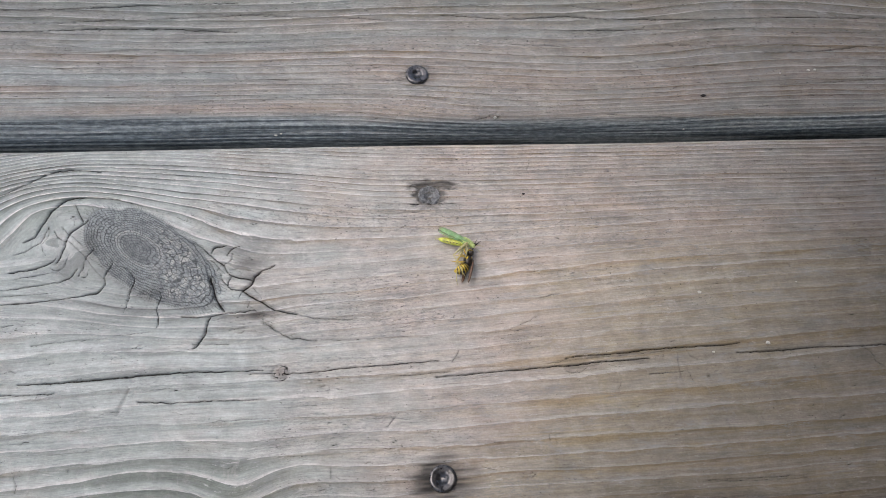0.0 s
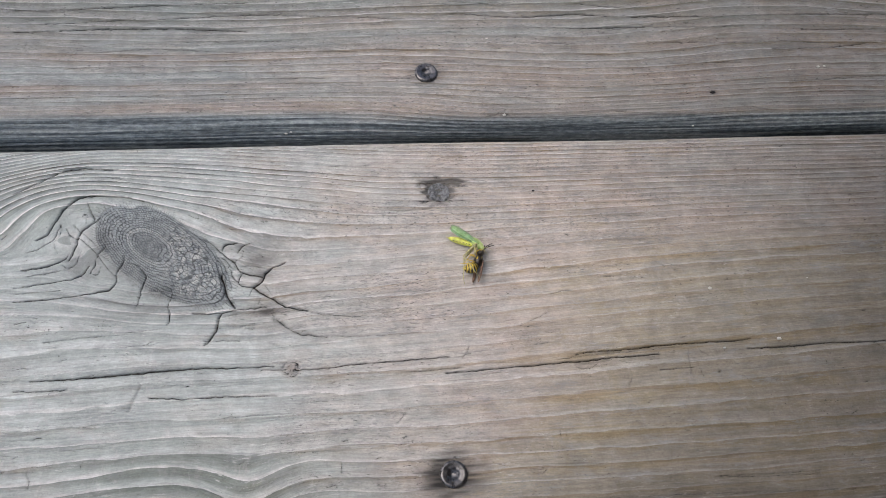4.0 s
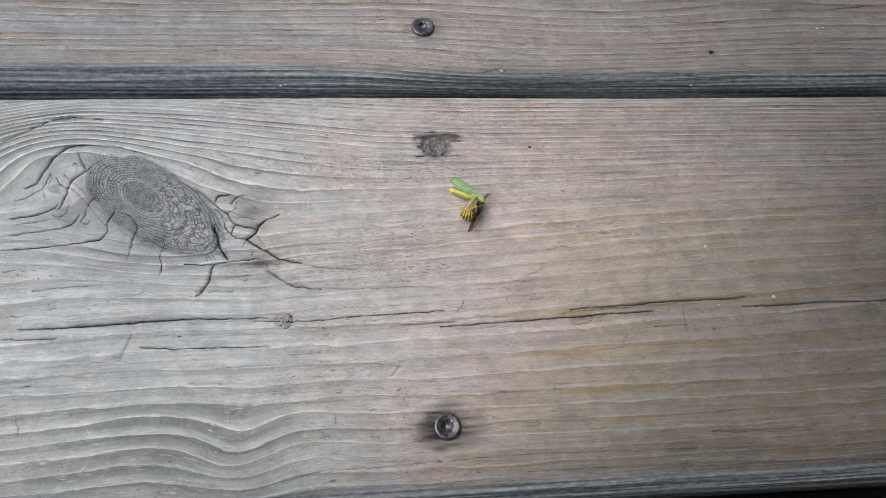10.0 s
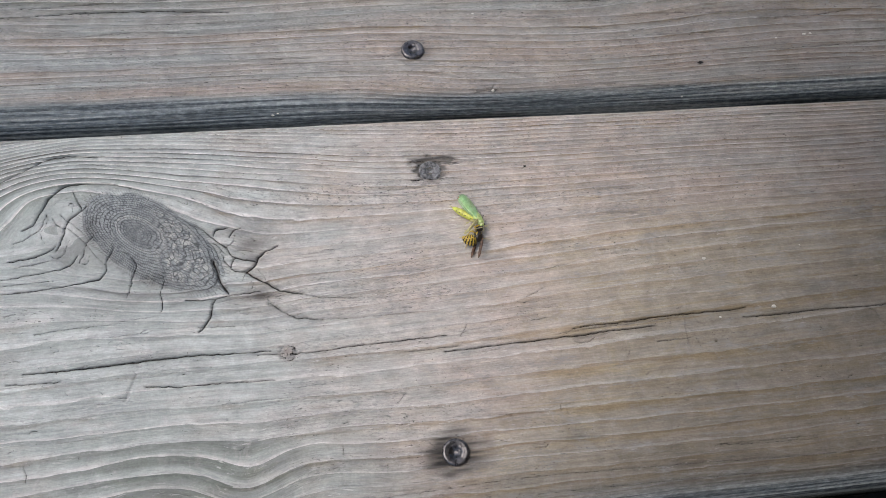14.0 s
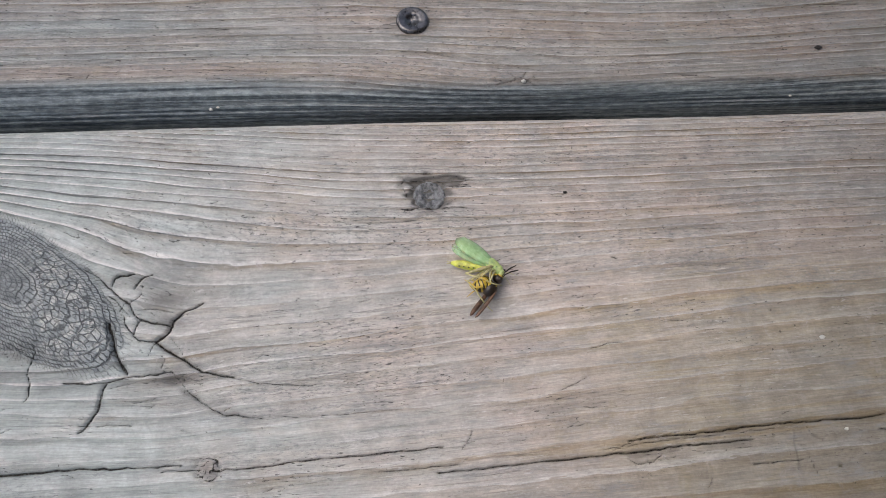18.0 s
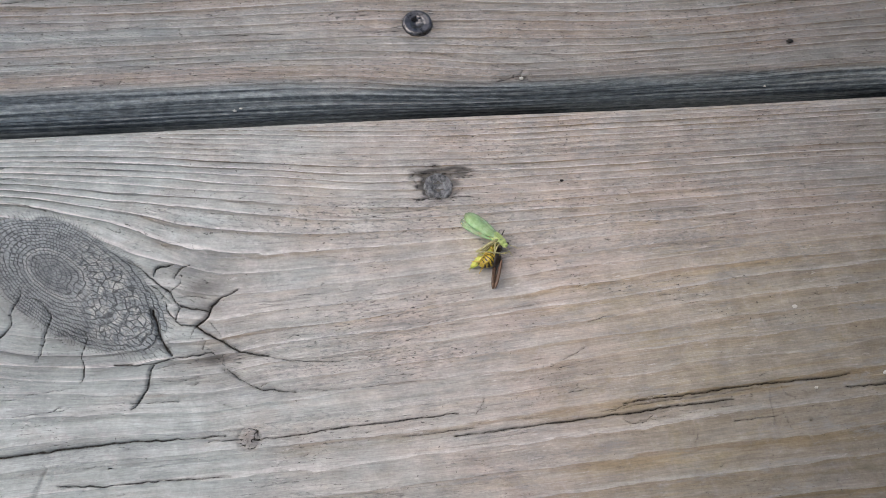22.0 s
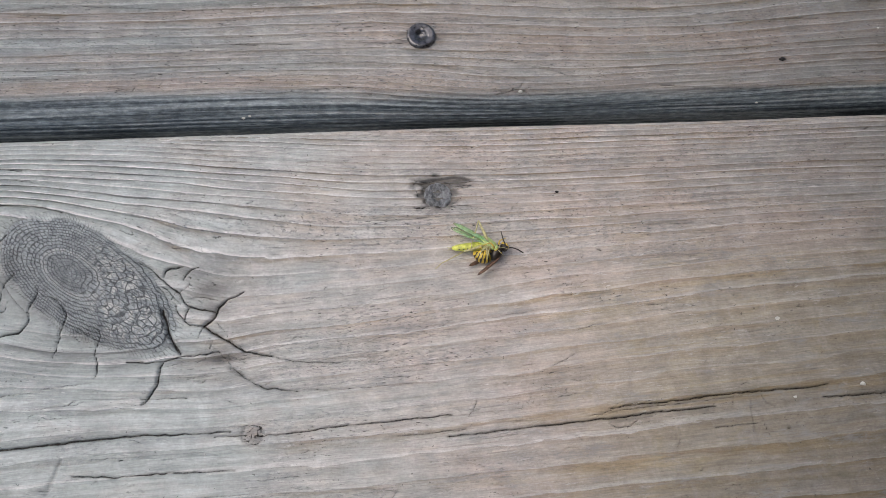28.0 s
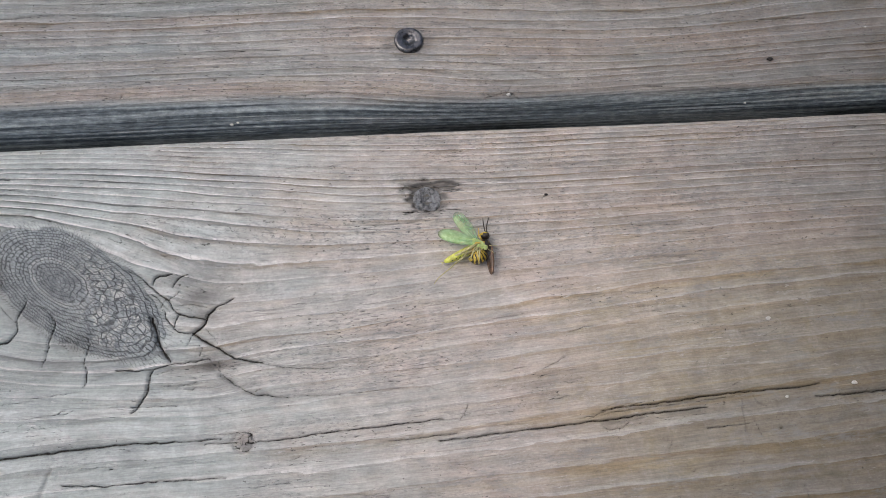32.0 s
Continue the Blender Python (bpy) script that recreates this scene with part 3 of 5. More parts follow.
# the heart of the knot lies towards its blunt end
ex, ey = (dx + 7.5 * np.clip(1 - kr, 0, 1)) / 27, (dy + 0.5 * np.clip(1 - kr, 0, 1)) / broad
q.burl = np.stack([ex, ey, np.hypot(ex, ey) / edge], -1)
q.rings = 0.85 + 1.25 * step(-20, -75, X) * step(-90, -40, Y) + 0.75 * step(-32, -8, Y) + 0.45 * hump(X, Y, -92, -122, 36, 14)
q.rings *= 1 - 0.85 * hump(X, Y, -128, -50, 24, 15)
# shade painted into the colour: darker to the right and the near edge
q.tone_shade = 1.34 * step(0, 190, X - 0.7 * (Y + 60)) + 0.10 * hump(X, Y, 92, -78, 38, 26) + 0.28 * hump(X, Y, 65, -105, 55, 28) + 0.42 * step(-92, -136, Y) * step(120, 60, X) + 0.28 * hump(X, Y, 85, -12, 60, 14) + 0.25 * step(-118, -136, Y) * step(-60, 0, X)
q.height += 0.35 * q.knot * step(1.0, 0.5, kr) - 0.3 * np.exp(-((kr - 1.05) / 0.12) ** 2)
q.warm = 0.22 + 0.50 * step(-110, 40, X + 0.25 * Y + 50 * (wander(X / 40, Y / 12, 57) - 0.5)) - 0.05 * step(40, 140, X) + 0.15 * hump(X, Y, 40, -128, 90, 12)
q.moss = 1.6 * hump(X, Y, -80, -124, 42, 17) * (0.45 + 0.55 * step(0.25, 0.6, wander(X / 16, Y / 7, 55))) + 0.25 * step(-40, -130, X) + 0.7 * hump(X, Y, -140, -20, 32, 14)
q.warm += 0.85 * step(-10, 100, X - 0.5 * (Y + 85)) * step(-20, -60, Y) + 0.45 * step(-90, -125, Y) * step(-40, 30, X)
q.warm -= -0.22 * hump(X, Y, 20, -50, 65, 45) - 0.4 * hump(X, Y, -52, -53, 12, 8) + 0.55 * hump(X, Y, -105, -45, 45, 45) + 0.15 * hump(X, Y, -90, -115, 60, 30)
# darker wood beside the knot, and green-grey weathering in the waves
q.grime = 0.52 * hump(X, Y, -62, -45, 7, 2.4) + 0.46 * hump(X, Y, -61, -50.5, 6, 2.0) + 0.34 * hump(X, Y, -63, -40, 12, 3) + 0.55 * hump(X, Y, -58, -63.5, 6, 2.0) + 0.3 * hump(X, Y, -51, -69.5, 6, 1.5)
q.grime += 0.30 * hump(X, Y, -113.5, -34.5, 3.5, 6) + 0.20 * hump(X, Y, -101, -50, 6, 3) + 0.22 * hump(X, Y, -91, -55.5, 6, 3) + 0.26 * hump(X, Y, -114, -45, 12, 9) + 0.22 * hump(X, Y, -96, -61, 22, 5)
q.grime += 0.10 * hump(X, Y, -92, -42, 32, 20) + 0.22 * hump(X, Y, -77, -112, 9, 4) + 0.2 * hump(X, Y, -85, -124, 14, 5)
q.grime += 0.30 * hump(X, Y, 73, -81, 16, 1.6) + 0.16 * hump(X, Y, 64, -31, 12, 3)
q.grime = q.grime * (0.5 + wander(q.u / 12, q.v / 1.5, 51))
q.torn = 0.24 * hump(X, Y, -15, -26.5, 55, 4) + 0.12 * hump(X, Y, 20, -12, 90, 5) + 0.10 * hump(X, Y, 70, -32, 70, 5) + 0.07 * hump(X, Y, -20, -60, 30, 10) - 0.10 * step(10, 60, X) * step(-45, -70, Y) - 0.06 * step(-30, -80, X)
q.mildew = 0.85 * step(-133, -139, Y) + 0.35 * step(-129, -134, Y) * wander(X / 25, Y / 4, 61)
q.mildew += 0.5 * step(-0.5, 3, Y)
# sunk screw with torn fibres round it, a pin knot, and the dimple of the lower screw
d = np.minimum(np.hypot((X - 0.3) / 5.3, (Y + 20.0) / 4.9), np.hypot((X - 1.0) / 7.5, (Y + 16.8) / 1.7))
d = d + 0.55 * (wander(X / 2.5, Y / 0.7, 71) - 0.5)
q.height -= 0.8 * step(1.1, 0.75, d)
q.grime = np.maximum(q.grime, 0.70 * step(1.40, 0.85, d))
q.split = np.minimum(q.split, np.abs(d - 0.95) * 5.0 + 0.26 - 0.42 * wander(X / 2, Y / 1.2, 74))
d = np.hypot((X + 1.7) / 8.5, (Y + 118.5) / 6.0) + 0.5 * (wander(X / 5, Y / 1.2, 72) - 0.5)
q.grime = np.maximum(q.grime, 0.80 * step(1.6, 0.6, d) * (0.45 + 0.9 * wander(X / 6, Y / 0.7, 79)))
q.height -= 0.25 * step(1.0, 0.5, d)
d = np.hypot(X + 50.4, Y + 83.2)
q.height += 0.25 * np.exp(-(d / 2.0) ** 2) - 0.5 * np.exp(-((d - 2.5) / 0.5) ** 2)
q.split = np.minimum(q.split, np.abs(d - 2.3 + 1.0 * (wander(X / 1.2, Y / 1.2, 75) - 0.5)) + 0.10 - 0.35 * wander(X / 1.5, Y / 1.5, 76))
q.split = np.minimum(q.split, np.where(d < 2.4, np.abs((X + 0.6 * Y + 4 * wander(X / 2, Y / 2, 78)) % 1.3 - 0.65) - 0.05, 9.0))
q.grime = np.maximum(q.grime, 0.35 * np.exp(-(d / 2.6) ** 4))
q.warm += 0.5 * np.exp(-(d / 2.2) ** 2)

# the next plank, its rounded edge dark with mildew
far_plank = Plank(4.8, 144.0, 3.0, STATIONS, lambda y: 0.30 if y < 78 else 4.0, radius=(8, 5), seed=9)
q = far_plank
X, Y = q.X, q.Y
v = Y + 0.0 * X
v -= -5.0 * hump(X, Y, 55, 30, 60, 20) + 6.0 * hump(X, Y, 140, 70, 60, 30) - 3.0 * hump(X, Y, -60, 55, 70, 25)
v += 3.0 * hump(X, Y, 24, 11, 34, 9)
v += 3.0 * (wander(X / 110, Y / 40, 81) - 0.5) + 0.8 * (wander(X / 30, Y / 10, 82) - 0.5)
q.v = v
q.ring = counted(v, ((-30, 1.6), (8, 1.6), (18, 2.0), (30, 3.0), (60, 3.6), (150, 4)))
q.warm = 0.20 + 0.15 * step(-20, 160, X) + 0.3 * hump(X, Y, 50, 20, 80, 9) + 0.1 * hump(X, Y, 0, 45, 70, 14) - 0.2 * hump(X, Y, -100, 40, 60, 40)
# the plank's own darker tone, with shade painted in towards the right
q.tone_shade = 0.62 + 0.18 * step(-30, -120, X) + 0.12 * step(-10, 30, X) + 0.45 * step(30, 170, X) - 0.1 * hump(X, Y, 20, 20, 60, 12)
q.warm += 1.1 * (wander(q.u / 120, q.v / 5, 83) - 0.22) + 0.25 * step(40, 120, X)
q.rings = 1.3 + 0 * X
q.torn = 0.10 + 0 * X
q.moss = 0.7 * step(34, 58, Y + 8 * (wander(X / 60, Y / 12, 95) - 0.5))
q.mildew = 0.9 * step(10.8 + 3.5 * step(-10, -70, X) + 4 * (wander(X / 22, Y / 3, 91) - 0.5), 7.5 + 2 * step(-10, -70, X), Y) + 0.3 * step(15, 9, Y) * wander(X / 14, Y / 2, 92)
d = np.hypot((X + 1.3) / 7.0, (Y - 29.1) / 5.0) + 0.5 * (wander(X / 5, Y / 1.2, 73) - 0.5)
q.grime = np.maximum(q.grime, 0.30 * step(1.3, 0.6, d))

near_plank.crack([(-129.4, -83.4), (-117.8, -83.3), (-104.6, -82.8), (-91.1, -82.0), (-77.5, -81.7), (-63.7, -82.2), (-55.9, -82.0)], 0.50, 1.00)
near_plank.crack([(-60.2, -83.3), (-51.5, -83.1)], 0.26, 0.70)
near_plank.crack([(-48.9, -83.6), (-39.2, -83.3), (-28.6, -82.5), (-14.2, -82.1), (-0.6, -81.4)], 0.37, 1.00)
near_plank.crack([(-14.4, -86.0), (-5.4, -85.6), (2.8, -85.3)], 0.26, 0.70)
near_plank.crack([(-1.9, -86.7), (9.0, -86.5), (21.9, -85.8), (33.1, -85.2), (44.3, -84.9), (52.0, -84.1), (59.6, -84.1), (69.2, -83.7)], 0.37, 1.00)
near_plank.crack([(40.9, -82.5), (50.5, -81.7), (60.0, -81.6), (69.7, -80.7), (79.4, -80.5), (91.1, -80.4), (101.1, -79.9)], 0.37, 1.00)
near_plank.crack([(68.2, -89.1), (79.7, -88.7)], 0.20, 0.60)
near_plank.crack([(99.3, -83.1), (114.2, -83.0), (128.3, -82.4), (140.3, -82.6), (152.2, -82.5), (167.1, -81.9)], 0.37, 1.00)
near_plank.crack([(-133.8, -86.5), (-125.6, -86.8), (-118.2, -86.6)], 0.37, 0.90)
near_plank.crack([(-93.8, -90.2), (-83.7, -91.3), (-73.6, -91.1), (-63.4, -91.4), (-54.8, -91.5)], 0.37, 0.90)
near_plank.crack([(-89.1, -86.8), (-80.6, -86.6)], 0.20, 0.50)
near_plank.crack([(-70.7, -97.7), (-61.5, -97.6), (-49.6, -97.4)], 0.20, 0.60)
near_plank.crack([(-49.6, -94.4), (-39.3, -94.0)], 0.20, 0.50)
# splits round the knot
near_plank.crack([(-144.4, -17.2), (-139.4, -14.5), (-136.0, -12.6), (-132.6, -10.2), (-129.1, -8.5), (-126.4, -7.9), (-121.8, -7.5), (-117.0, -7.9), (-112.3, -8.7)], 0.40, 0.90)
near_plank.crack([(-126.0, -11.3), (-121.4, -10.9), (-115.8, -11.1), (-111.0, -11.8), (-106.2, -12.9)], 0.23, 0.50)
near_plank.crack([(-134.6, -35.1), (-131.3, -33.1), (-129.7, -29.6), (-128.3, -26.0), (-126.8, -23.5), (-124.8, -21.0), (-122.6, -19.5), (-119.5, -18.7), (-115.9, -18.5), (-110.3, -18.7), (-106.5, -19.5), (-100.8, -21.2)], 0.49, 1.00)
near_plank.crack([(-136.6, -39.5), (-133.3, -38.2), (-130.9, -36.6), (-128.9, -35.2), (-127.9, -32.2), (-127.2, -29.4)], 0.34, 0.70)
near_plank.crack([(-128.6, -35.9), (-127.8, -38.4), (-126.9, -40.0)], 0.23, 0.50)
near_plank.crack([(-127.2, -29.4), (-126.5, -31.6), (-127.3, -34.0), (-128.5, -35.7)], 0.25, 0.60)
near_plank.crack([(-119.6, -21.3), (-118.4, -24.0), (-116.8, -26.8), (-116.1, -28.5)], 0.39, 0.80)
near_plank.crack([(-114.6, -26.8), (-116.2, -28.7), (-118.2, -30.1), (-120.1, -31.6), (-120.7, -33.4), (-121.0, -35.5), (-121.6, -38.0), (-122.0, -40.6), (-122.9, -43.4)], 0.49, 1.00)
near_plank.crack([(-125.2, -31.0), (-123.8, -33.1), (-122.2, -34.6), (-121.1, -34.9)], 0.34, 0.70)
near_plank.crack([(-122.8, -29.6), (-121.1, -31.7), (-118.7, -33.5), (-117.1, -35.0), (-115.5, -36.3), (-114.3, -38.0)], 0.32, 0.70)
near_plank.crack([(-120.8, -34.5), (-118.8, -36.0), (-116.8, -37.9), (-114.8, -39.8), (-113.8, -40.9)], 0.32, 0.70)
near_plank.crack([(-111.8, -36.2), (-111.9, -38.1), (-113.0, -39.7), (-113.8, -40.9), (-114.1, -43.1), (-114.5, -45.5), (-115.7, -47.7)], 0.40, 0.90)
near_plank.crack([(-137.4, -45.9), (-132.3, -45.1), (-128.1, -44.2), (-125.5, -43.3), (-123.9, -42.2), (-123.1, -40.6)], 0.39, 0.90)
near_plank.crack([(-124.9, -44.4), (-123.5, -45.4), (-121.4, -45.3), (-120.3, -44.1), (-119.9, -41.7), (-119.8, -39.5)], 0.32, 0.70)
near_plank.crack([(-122.6, -45.4), (-120.3, -46.9)], 0.25, 0.60)
near_plank.crack([(-135.4, -48.0), (-130.3, -47.2), (-125.2, -46.4), (-122.6, -45.8)], 0.25, 0.60)
near_plank.crack([(-139.1, -52.0), (-132.3, -51.2), (-125.5, -50.3), (-121.3, -49.5), (-118.4, -48.4), (-117.0, -46.6), (-116.2, -45.1)], 0.40, 0.80)
near_plank.crack([(-112.6, -45.6), (-113.0, -48.0), (-113.8, -48.4), (-115.7, -47.5)], 0.32, 0.70)
near_plank.crack([(-138.8, -54.3), (-133.7, -53.7), (-128.6, -53.5), (-123.0, -53.4)], 0.25, 0.60)
near_plank.crack([(-138.4, -56.8), (-129.9, -56.4), (-123.1, -55.9), (-117.1, -55.1), (-111.9, -54.4), (-109.4, -53.9), (-108.1, -52.7), (-107.0, -51.2), (-107.0, -49.2), (-106.9, -47.4), (-106.0, -45.0), (-105.3, -43.4), (-105.3, -41.2)], 0.49, 1.00)
near_plank.crack([(-114.0, -40.9), (-112.2, -43.6), (-110.2, -46.1), (-108.2, -48.2), (-107.1, -49.0)], 0.23, 0.60)
near_plank.crack([(-112.9, -40.9), (-109.6, -43.7), (-106.6, -46.2)], 0.21, 0.50)
near_plank.crack([(-104.1, -44.5), (-101.8, -44.6), (-99.8, -46.4), (-98.2, -48.5), (-97.7, -49.9), (-98.3, -51.7), (-98.8, -54.1), (-99.1, -56.4), (-99.4, -58.6), (-100.3, -60.9)], 0.38, 0.90)
near_plank.crack([(-104.5, -49.3), (-101.7, -51.0), (-99.3, -52.9)], 0.21, 0.50)
near_plank.crack([(-98.7, -51.5), (-95.3, -53.6), (-91.9, -55.5), (-89.3, -57.2)], 0.23, 0.60)
near_plank.crack([(-89.6, -53.8), (-88.9, -55.8), (-89.7, -57.8), (-90.2, -60.3), (-89.1, -62.7), (-89.2, -65.5), (-90.0, -67.0)], 0.34, 0.90)
near_plank.crack([(-93.6, -52.3), (-90.8, -53.8), (-89.5, -55.4)], 0.25, 0.60)
near_plank.crack([(-127.0, -70.9), (-117.9, -70.0), (-109.4, -69.8), (-101.7, -69.5)], 0.23, 0.50)
near_plank.crack([(-102.7, -68.8), (-96.7, -68.3), (-90.6, -67.9)], 0.21, 0.50)
near_plank.crack([(-105.6, -73.7), (-99.6, -73.4), (-93.7, -73.1), (-91.7, -72.4)], 0.23, 0.50)
near_plank.crack([(-137.2, -64.5), (-135.3, -64.0), (-133.6, -63.9)], 0.32, 0.60)
near_plank.crack([(-73.7, -49.8), (-72.8, -52.5), (-72.2, -55.1), (-71.3, -57.5), (-70.0, -59.7), (-68.6, -61.7)], 1.04, 1.20)
near_plank.crack([(-68.6, -62.3), (-70.7, -62.8), (-73.4, -63.5), (-76.9, -63.5), (-82.2, -62.9)], 0.44, 0.95)
near_plank.crack([(-68.6, -62.3), (-65.4, -62.3), (-62.7, -62.0), (-59.1, -61.7)], 0.42, 0.85)
near_plank.crack([(-72.8, -63.7), (-73.8, -65.2), (-73.9, -67.5), (-74.4, -70.0), (-75.6, -71.8), (-77.0, -73.4), (-77.9, -74.1)], 0.52, 1.00)
near_plank.crack([(-78.1, -72.6), (-72.9, -72.9), (-66.7, -73.1)], 0.30, 0.65)
near_plank.crack([(-66.9, -68.4), (-61.6, -67.4)], 0.16, 0.40)
near_plank.crack([(-72.9, -64.9), (-68.9, -64.1), (-64.8, -63.4)], 0.16, 0.40)
near_plank.crack([(-80.2, -36.4), (-76.4, -39.0), (-74.5, -41.2), (-72.5, -43.1), (-70.6, -44.6), (-69.3, -45.5), (-68.3, -48.0), (-65.9, -49.7), (-62.2, -50.6), (-59.6, -51.1)], 0.51, 0.95)
near_plank.crack([(-73.5, -41.2), (-73.1, -39.1), (-71.8, -38.5), (-68.7, -38.2)], 0.51, 0.95)
near_plank.crack([(-68.4, -41.8), (-67.5, -40.2), (-66.3, -38.9), (-64.6, -38.6)], 0.44, 0.95)
near_plank.crack([(-69.3, -45.5), (-68.1, -44.5), (-67.0, -42.9), (-66.5, -41.4)], 0.36, 0.75)
near_plank.crack([(-74.9, -43.6), (-73.1, -45.8), (-72.3, -47.2)], 0.30, 0.75)
near_plank.crack([(-74.0, -43.3), (-72.1, -44.8), (-70.2, -47.1), (-69.0, -48.6)], 0.33, 0.75)
near_plank.crack([(-71.3, -47.1), (-70.4, -45.4), (-69.7, -44.6)], 0.30, 0.75)
near_plank.crack([(-70.5, -47.9), (-70.2, -49.9), (-68.9, -51.6), (-68.1, -52.6)], 0.42, 0.85)
near_plank.crack([(-66.8, -49.5), (-67.8, -51.2), (-68.1, -53.0), (-66.8, -54.3), (-64.8, -54.6), (-63.3, -54.6)], 0.44, 0.95)
near_plank.crack([(-52.7, -45.8), (-54.7, -46.8), (-57.3, -48.2), (-59.1, -49.9), (-60.1, -52.1), (-61.5, -53.7), (-62.9, -54.8), (-62.2, -55.5), (-60.2, -56.7), (-57.8, -58.2), (-55.6, -59.9), (-52.8, -61.8), (-50.1, -62.7), (-45.6, -63.6)], 0.59, 1.00)
near_plank.crack([(-45.6, -63.6), (-41.4, -65.0), (-35.6, -65.8), (-28.3, -66.5)], 0.30, 0.65)
near_plank.crack([(-63.3, -55.0), (-64.0, -56.8), (-64.6, -58.2)], 0.30, 0.65)
near_plank.crack([(-59.7, -54.0), (-58.0, -56.0), (-56.9, -58.1)], 0.30, 0.65)
near_plank.crack([(-67.8, -47.2), (-64.1, -46.9), (-59.5, -47.9)], 0.27, 0.65)
near_plank.crack([(-61.8, -57.9), (-60.8, -58.9), (-61.5, -60.8), (-60.9, -61.5)], 0.27, 0.65)
near_plank.crack([(-56.8, -62.2), (-55.8, -64.0), (-56.1, -66.3)], 0.42, 0.75)
near_plank.crack([(-59.1, -61.7), (-56.9, -64.3), (-55.4, -66.3), (-52.7, -68.6), (-50.0, -70.6), (-47.3, -71.9), (-43.7, -72.2), (-39.2, -73.2)], 0.44, 0.75)
near_plank.crack([(-62.7, -62.4), (-59.4, -63.9), (-56.9, -65.5), (-55.1, -66.9)], 1.50, 0.38)
near_plank.crack([(-55.4, -66.5), (-52.7, -68.6), (-50.0, -70.8), (-46.8, -72.1)], 1.10, 0.36)
near_plank.crack([(-57.4, -74.1), (-54.3, -75.5), (-52.6, -76.6)], 0.18, 0.45)
near_plank.crack([(-60.1, -52.1), (-61.5, -53.7), (-62.8, -54.8), (-60.2, -56.7), (-57.4, -58.4)], 1.00, 0.30)
near_plank.crack([(-73.7, -49.4), (-72.2, -54.5), (-70.7, -58.5)], 1.30, 0.30)
near_plank.crack([(-126.6, -111.0), (-125.5, -113.5), (-125.6, -115.8)], 0.26, 0.60)
near_plank.crack([(78.9, -123.9), (107.1, -124.8), (112.7, -124.6)], 0.20, 0.50)
near_plank.crack([(20.9, -133.0), (52.4, -133.0), (88.4, -133.3), (138.1, -135.0)], 0.20, 0.50)
near_plank.crack([(-52.3, -132.6), (-39.3, -129.7), (-16.1, -129.3), (18.0, -127.8), (71.1, -128.6), (126.6, -130.0)], 0.20, 0.50)
far_plank.crack([(-155.0, 60.5), (-124.7, 61.6), (-93.8, 63.0), (-68.5, 63.9)], 0.39, 0.90)
far_plank.crack([(-144.0, 54.1), (-103.6, 55.9), (-68.3, 57.8), (-38.4, 57.2), (-8.0, 55.5)], 0.33, 0.70)
far_plank.crack([(-153.4, 50.1), (-123.6, 51.4), (-93.0, 51.3), (-68.0, 49.8)], 0.39, 0.90)
far_plank.crack([(-96.6, 45.1), (-55.3, 44.9)], 0.24, 0.60)
far_plank.crack([(-147.2, 9.6), (-128.5, 9.8)], 0.33, 0.60)
far_plank.crack([(9.8, 58.0), (36.5, 56.2), (59.4, 57.6), (82.2, 55.9), (117.4, 55.8), (153.6, 57.0), (190.3, 56.3)], 0.39, 0.90)
far_plank.crack([(31.5, 51.4), (58.4, 50.2), (92.9, 50.7), (128.1, 50.6)], 0.33, 0.70)
far_plank.crack([(10.2, 64.3), (37.2, 62.8)], 0.31, 0.80)
far_plank.crack([(60.1, 62.9), (83.0, 60.5), (107.1, 63.5), (131.5, 65.3)], 0.33, 0.70)
far_plank.crack([(30.8, 44.0), (61.8, 42.1)], 0.24, 0.60)
far_plank.crack([(86.9, 42.8), (126.2, 42.6), (150.1, 43.6)], 0.24, 0.60)
far_plank.crack([(137.1, 39.2), (160.9, 39.6), (190.4, 42.8)], 0.33, 0.70)
far_plank.crack([(151.5, 48.8), (187.9, 48.7)], 0.24, 0.70)
far_plank.crack([(19.0, 10.1), (25.4, 11.2)], 0.33, 0.60)
far_plank.crack([(63.9, 11.4), (85.3, 9.0)], 0.24, 0.50)
far_plank.crack([(-15.6, 27.0), (-6.2, 26.9)], 0.33, 0.60)
near_plank.crack([(-96.2, -86.1), (-97.6, -89.5), (-99.1, -94.2)], 1.20, 0.35)
near_plank.crack([(6.4, -77.9), (5.2, -80.1), (3.9, -82.3)], 0.16, 0.50)
near_plank.crack([(5.1, -80.9), (6.8, -80.6)], 0.16, 0.50)
near_plank.crack([(-15.0, -99.0), (-16.8, -101.0), (-17.9, -102.2)], 0.16, 0.50)
near_plank.crack([(-16.4, -107.1), (-15.3, -106.0), (-14.5, -109.8)], 0.16, 0.50)
near_plank.crack([(32.3, -108.8), (32.8, -106.4), (34.4, -106.8), (34.4, -109.3)], 0.16, 0.50)
near_plank.crack([(78.6, -81.0), (78.7, -85.3), (78.0, -90.7)], 0.40, 0.35)
near_plank.crack([(79.8, -85.4), (81.2, -88.9), (82.4, -92.2)], 0.26, 0.40)
near_plank.crack([(81.8, -81.2), (83.1, -83.6), (85.3, -84.9)], 0.20, 0.50)
near_plank.crack([(57.4, -89.1), (57.2, -93.8)], 0.20, 0.40)
near_plank.crack([(143.3, -82.7), (146.1, -84.8), (147.0, -88.4), (149.3, -90.1)], 0.33, 0.60)
near_plank.crack([(40.1, -85.9), (42.1, -87.5), (45.9, -87.3)], 0.20, 0.50)
near_plank.crack([(43.9, -85.7), (45.0, -88.0)], 0.20, 0.50)
